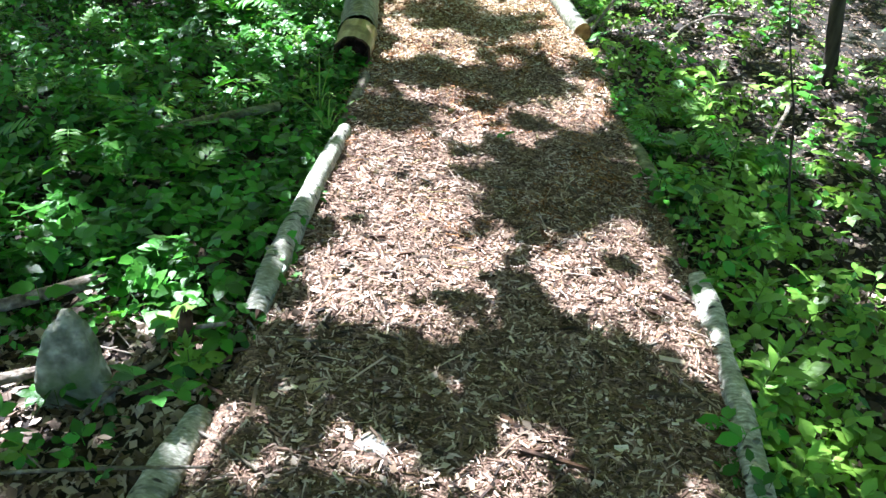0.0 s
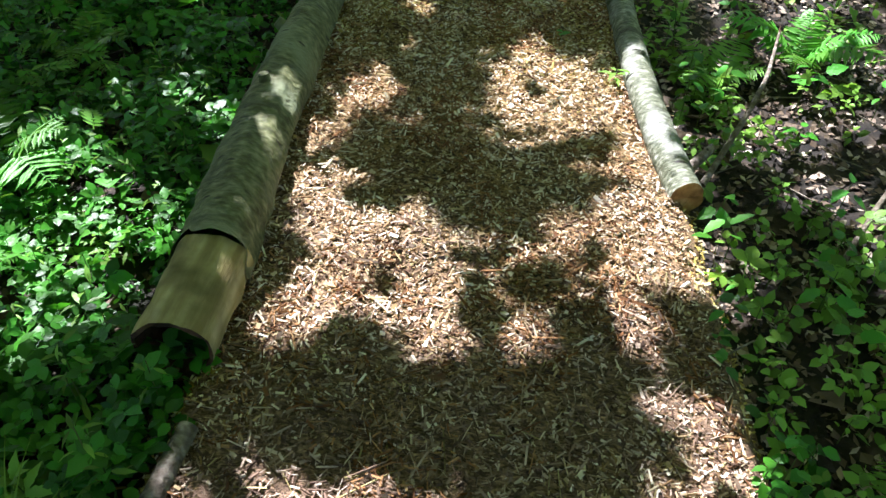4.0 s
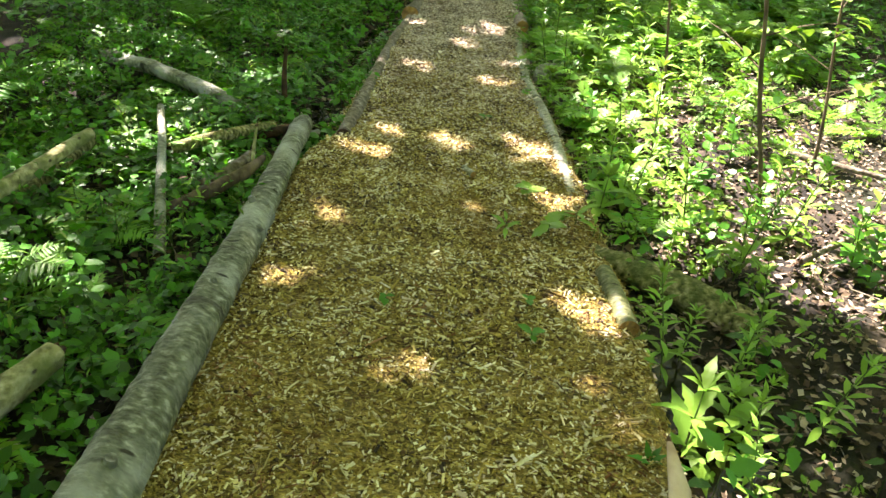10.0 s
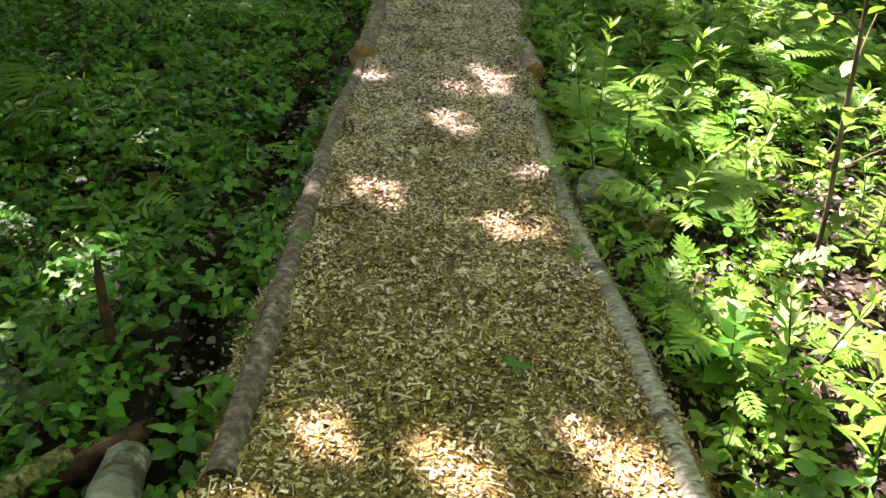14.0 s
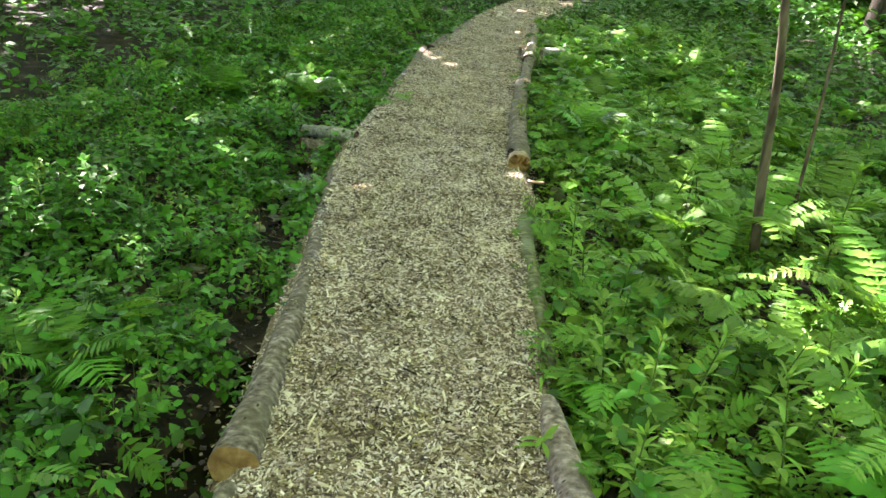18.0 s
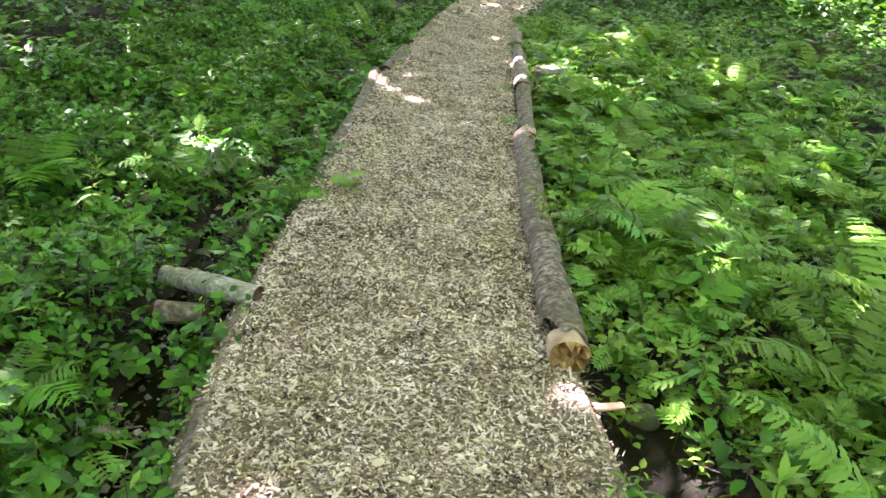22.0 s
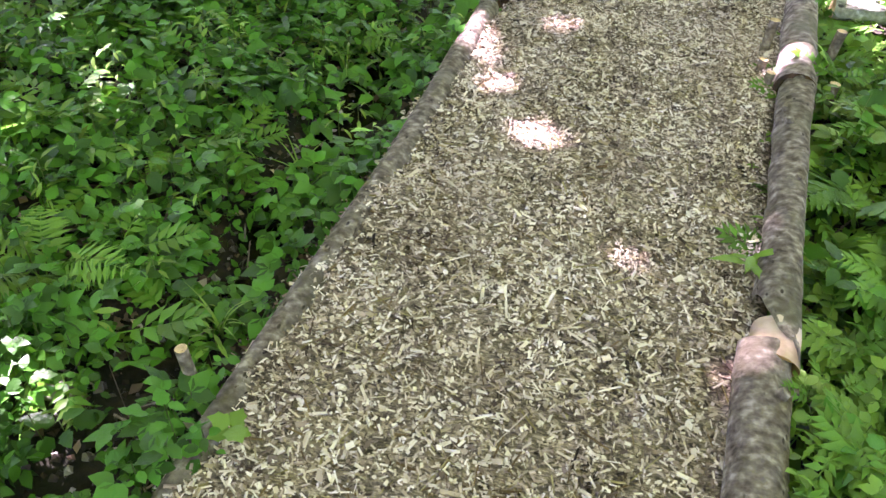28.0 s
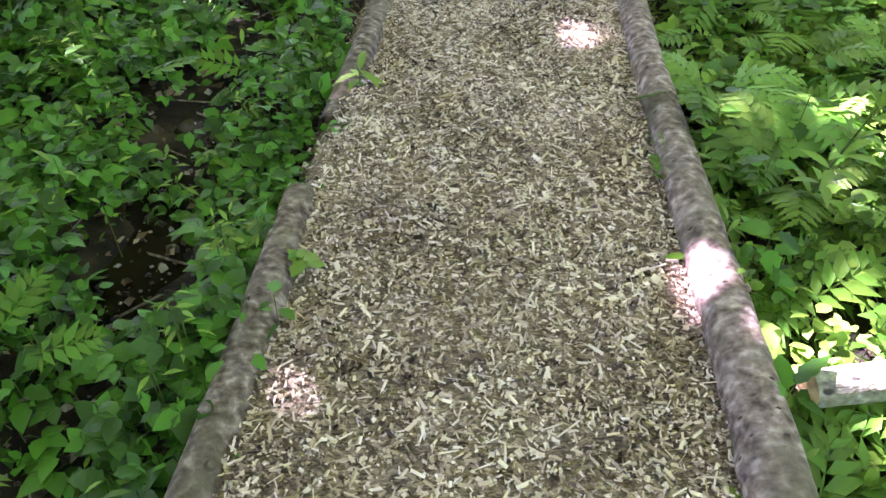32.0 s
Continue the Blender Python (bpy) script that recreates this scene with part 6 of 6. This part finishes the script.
SHADED = ((-.14, 3.93, .26, .17), (.36, 3.96, .17, .17), (-.35, 3.40, .10, .13), (.44, 2.80, .33, .245), (.33, 2.34, .11, .06), (.25, 2.08, .09, .07), (.36, 1.88, .11, .08), (-.14, 1.69, .34, .08), (.48, 1.72, .17, .10), (.64, 1.58, .12, .07), (.77, 1.47, .10, .08), (-.10, 4.99, .24, .16),
          (.12, 3.57, .08, .08), (.34, 3.43, .09, .07), (.55, 3.23, .10, .04), (.23, 3.04, .10, .05), (.13, 4.51, .08, .045), (-.14, 4.32, .06, .05), (.27, 4.40, .09, .03), (.44, 4.45, .06, .04), (.15, 4.29, .05, .05), (.44, 4.19, .06, .05), (.75, 4.36, .09, .06), (.07, 4.71, .11, .08), (.20, 4.92, .22, .07))


def sunlit(x, y, grow):
    """How open the added leaves are above a place on the ground."""
    w = np.zeros_like(x)
    edge = 0.36 * wave(x, y, 71, 0.20) + 0.30 * wave(x, y, 72, 0.08)
    for px, py_, a, b in SUN_START + SUN_LITTER + SUN_LOGS + SUN_MIDDLE + SUN_FERNS + SUN_END:
        d = np.sqrt(((x - px) / (a + grow)) ** 2 + ((y - py_) / (b + grow)) ** 2)
        w = np.maximum(w, (d + edge < 1.33 - 0.41 * bump01(y, 5.6, 6.4) - 0.12 * bump01(y, 11.0, 11.5) * (1 - bump01(y, 14, 15)) - 0.16 * bump01(y, 13, 15)).astype(float))
    l, r = edges(y)
    fleck = wave(x, y, 73, 0.42) + 0.7 * wave(x, y, 74, 0.18)
    right = bump01(x - r, 0.1, 0.35)
    open_ = right * bump01(y + 0.9 * bump01(x - r, .7, 1.5), 9.3, 10.1) * (1.03 + 0.12 * bump01(x - r, .7, 1.2) - 0.14 * bump01(y, 10.9, 11.5) - 0.26 * bump01(y, 11.8, 12.4)) * (1 - bump01(y, 13.0, 14.0))
    open_ = np.maximum(open_, bump01(x - r, .15, .6) * bump01(y, -.4, 0.4) * (1 - bump01(y, 7.5, 8.5)) * (0.56 + 0.10 * bump01(y, 4.8, 5.5) + 0.10 * bump01(x - r, .6, .9) * bump01(y, 2.6, 3.4)))
    open_ = np.maximum(open_, bump01(x - r, .8, 1.2) * bump01(y, 12.0, 13.2) * (1 - bump01(y, 15.0, 16.0)) * 0.46)
    open_ = np.maximum(open_, right * bump01(y, 20.8, 21.3) * (1 - bump01(y, 22.4, 23.0)) * (0.44 - 0.24 * bump01(x - r, .55, .9)))
    open_ = np.maximum(open_, right * bump01(y, 14.5, 15.5) * (0.15 - 0.05 * bump01(y, 22.5, 24.5)))
    open_ = np.maximum(open_, bump01(l - x, .25, .45) * bump01(y, -.4, 0.4) * (1 - bump01(y, 5.0, 6.0)) * (0.66 - 0.25 * bump01(y, 1.35, 1.6)))
    open_ = np.maximum(open_, bump01(l - x, .35, .6) * (0.34 - 0.04 * bump01(y, 5, 6.5) * (1 - bump01(y, 9, 10)) - 0.18 * bump01(y, 11, 14) - 0.06 * bump01(y, 17, 20)))
    open_ = np.maximum(open_, bump01(l - x, -.1, .05) * (1 - bump01(y, 1.35, 1.6)) * 0.48)
    open_ = np.maximum(open_, bump01(x - r, 0.0, .12) * (1 - bump01(y, 2.0, 2.5)) * 0.44)
    on = bump01(x - l, -.05, .1) * bump01(r - x, -.1, .1)
    open_ = np.maximum(open_, on * (1 - bump01(y, 1.45, 1.65)) * 0.53)
    open_ = np.maximum(open_, on * bump01(y, 1.7, 2.2) * (1 - bump01(y, 3.0, 3.8)) * 0.42)
    w = np.maximum(w, (fleck < open_ * 2.6 - 1.25 + 1.5 * grow).astype(float))
    for px, py_, a, b in SHADED:
        d = np.sqrt(((x - px) / (a - .02)) ** 2 + ((y - py_) / (b - .02)) ** 2)
        w = w * (d + edge > 0.95)
    return w


TREES = ((-7.2, 2.5), (-7.6, 9.0), (-8.0, 15.5), (-7.4, 22.0), (-6.5, 28.5), (6.8, 0.5), (7.6, 7.5), (8.2, 14.0), (7.8, 21.0), (7.2, 27.5), (-1.8, -6.0), (-3.0, 36.5), (3.4, 35.0), (-9.0, 44.0), (9.5, 43.0), (1.0, 50.0))
# unseen leaves set along the sun's direction, so their gaps shape the sun patches
n = 130000
yy = rng.uniform(-2.0, 29.5, n)
mid = sum(edges(yy)) / 2
thin = rng.uniform(0, 1, n) < 0.62                     # the leaves are finest above the path
gxy = np.stack([np.where(thin, mid + rng.uniform(-1.15, 1.15, n), rng.uniform(-5.0, 5.0, n)), yy], -1)
cz = np.where(gxy[:, 1] < 6.5, rng.uniform(2.3, 3.6, n), np.where(gxy[:, 1] < 14, rng.uniform(5.0, 8.0, n), rng.uniform(6.5, 9.5, n)))
leaf_near = np.where(thin, rng.uniform(.08, .15, n), rng.uniform(.16, .26, n))
keep = sunlit(gxy[:, 0], gxy[:, 1], 0.40 * leaf_near) < 0.5
leaf_near = leaf_near[keep]
near = np.column_stack([gxy + np.array([SUN.x, SUN.y]) / SUN.z * cz[:, None], cz])[keep]
n = 26000                                              # fuller boughs where no sun comes through
cz = rng.uniform(6.5, 10.5, n)
gxy = np.stack([rng.uniform(-5.5, 5.5, n), rng.uniform(-2.5, 30, n)], -1)
keep = sunlit(gxy[:, 0], gxy[:, 1], 0.20) < 0.5
bough = np.column_stack([gxy + np.array([SUN.x, SUN.y]) / SUN.z * cz[:, None], cz])[keep]
m = 48000
far = np.stack([rng.uniform(-18, 18, m), rng.uniform(-9, 62, m), rng.uniform(6.5, 11, m)], -1)
g = far[:, :2] - np.array([SUN.x, SUN.y]) / SUN.z * far[:, 2:]
far = far[(np.abs(g[:, 0]) > 5.5) | (g[:, 1] < -2.5) | (g[:, 1] > 30)]
leaf_p = np.concatenate([near, bough, far])
leaf_s = np.concatenate([leaf_near, rng.uniform(.34, .50, len(bough)), rng.uniform(.35, .6, len(far))])
owner = np.argmin(((leaf_p[:, None, :2] - np.array(TREES)[None]) ** 2).sum(-1), 1)
for k, (tx, ty) in enumerate(TREES):
    mine = owner == k
    if not mine.any():
        continue
    base = np.array([tx, ty, float(ground_z(tx, ty)) - 0.1])
    top = thing("tree", *base, "tall leafy forest tree that shades the path", "tree", "tall trees around the path")
    p, s = leaf_p[mine], leaf_s[mine]
    cnt = len(p)
    a = rng.uniform(0, 6.3, cnt)
    ahead = np.stack([np.cos(a), np.sin(a), rng.normal(-.1, .25, cnt)], -1)
    nrm = np.stack([rng.normal(0, .25, cnt), rng.normal(0, .25, cnt), np.ones(cnt)], -1)
    part("crown", scatter("crown", KITE, frames(ahead, nrm, s), p - base - 0.5 * s[:, None] * ahead, LEAF_CANOPY, True), top)
    v, q, *_ = tube([(0, 0, 0), (.1, .05, 3), (.05, .2, 6.5), (.2, .1, 9.5)], [.24, .19, .14, .05], 300 + k, 0.06, 14, 0.4)
    part("trunk", mesh_np("trunk", v, q, None, BARK_DARK, True), top)
    shade_x = (p[:, 0] - SUN.x / SUN.z * p[:, 2]) * np.sign(base[0])
    outer = p[shade_x > 1.7] if abs(base[0]) > 4 and (shade_x > 1.7).sum() > 20 else p      # boughs reach away from the path
    for j in range(7):
        tgt = outer[rng.integers(len(outer))] - base
        start = np.array([.08, .1, rng.uniform(4.0, 7.5)])
        bv, bq, *_ = tube([start, (start + tgt) / 2 + [0, 0, .5], tgt], [.08, .05, .015], 400 + 10 * k + j, 0.05, 8, 0.4)
        part("limb", mesh_np("limb", bv, bq, None, BARK_DARK, True), top)


# ---- coarse pieces trodden into the path where it begins ----
chips("coarse_shreds", CHIP_BARK, 0.8, 3.4, 190, zone(-2, -1, 2.2, 3.3), 0.052, 0.0045, "long torn shreds of bark and twig on the mulch")
chips("dark_crumbs", CHIP_DARK, 0.8, 2.4, 260, zone(-2, -1, 1.6, 2.3), 0.036, 0.009, "dark broken scraps of bark on the mulch")
chips("pale_flakes", CHIP_PALE, 0.8, 3.0, 90, zone(-2, -1, 1.9, 2.9), 0.034, 0.009, "bleached slivers of wood on the mulch")


def bark_piece(x, y, turn, length, width, material, label):
    """A split, slightly bowed piece with ragged ends."""
    c, s_ = math.cos(turn), math.sin(turn)
    bm = bmesh.new()
    rows = []
    for i in range(6):
        u = i / 5 - 0.5
        w = width * (0.5 - 0.22 * abs(u) * 2 + 0.08 * math.sin(9 * u + turn * 7))
        z = 0.25 * width * (1 - 4 * u * u)
        row = []
        for a, h in ((-1, 0), (-.62, .55), (.1, .85), (.7, .5), (1, 0)):
            px, py_ = u * length + 0.09 * length * math.sin(a * 5 + turn * 3) * (abs(u) > .45), a * w
            row.append(bm.verts.new((px * c - py_ * s_, px * s_ + py_ * c, z * .4 + h * width * .32)))
        rows.append(row)
    for p_, q_ in zip(rows, rows[1:]):
        for j in range(5):
            k = (j + 1) % 5
            bm.faces.new((p_[j], p_[k], q_[k], q_[j]))
    bm.faces.new(rows[0])
    bm.faces.new(rows[-1][::-1])
    bmesh.ops.recalc_face_normals(bm, faces=bm.faces)
    me = bpy.data.meshes.new("bark_piece")
    bm.to_mesh(me)
    bm.free()
    me.materials.append(material)
    ob = tagged(new("bark_piece", me), label, "wood piece", "broken pieces on the mulch")
    ob.location = (x, y, float(path_z(np.array([x]), np.array([y]))[0]) + .003)


for k, (x, y, turn, ln, wd) in enumerate(((.27, 1.53, 1.5, .10, .026), (.12, 1.58, 1.35, .06, .016), (-.18, 1.57, 2.1, .09, .022), (.05, 1.93, 2.9, .075, .022), (.09, 1.79, 1.1, .065, .020), (.14, 2.08, .4, .06, .022),
                                         (-.33, 2.09, .3, .05, .028), (.62, 1.39, 2.6, .09, .020), (.48, 1.40, .2, .07, .022), (-.30, 1.44, .9, .08, .020), (-.02, 1.37, 2.4, .09, .018), (.36, 1.33, 1.0, .08, .024),
                                         (-.45, 2.22, 1.2, .08, .016), (.20, 1.88, 2.2, .05, .020), (-.12, 1.48, .2, .07, .020), (-.40, 1.62, 2.7, .08, .018), (.55, 1.52, 1.9, .06, .016), (.02, 1.66, .7, .06, .016))):
    bark_piece(x, y, turn, ln, wd, WOOD_ROT if k % 3 else BARK_GREY, "broken dark piece of bark on brown mulch" if k % 3 else "weathered grey piece of wood on brown mulch")
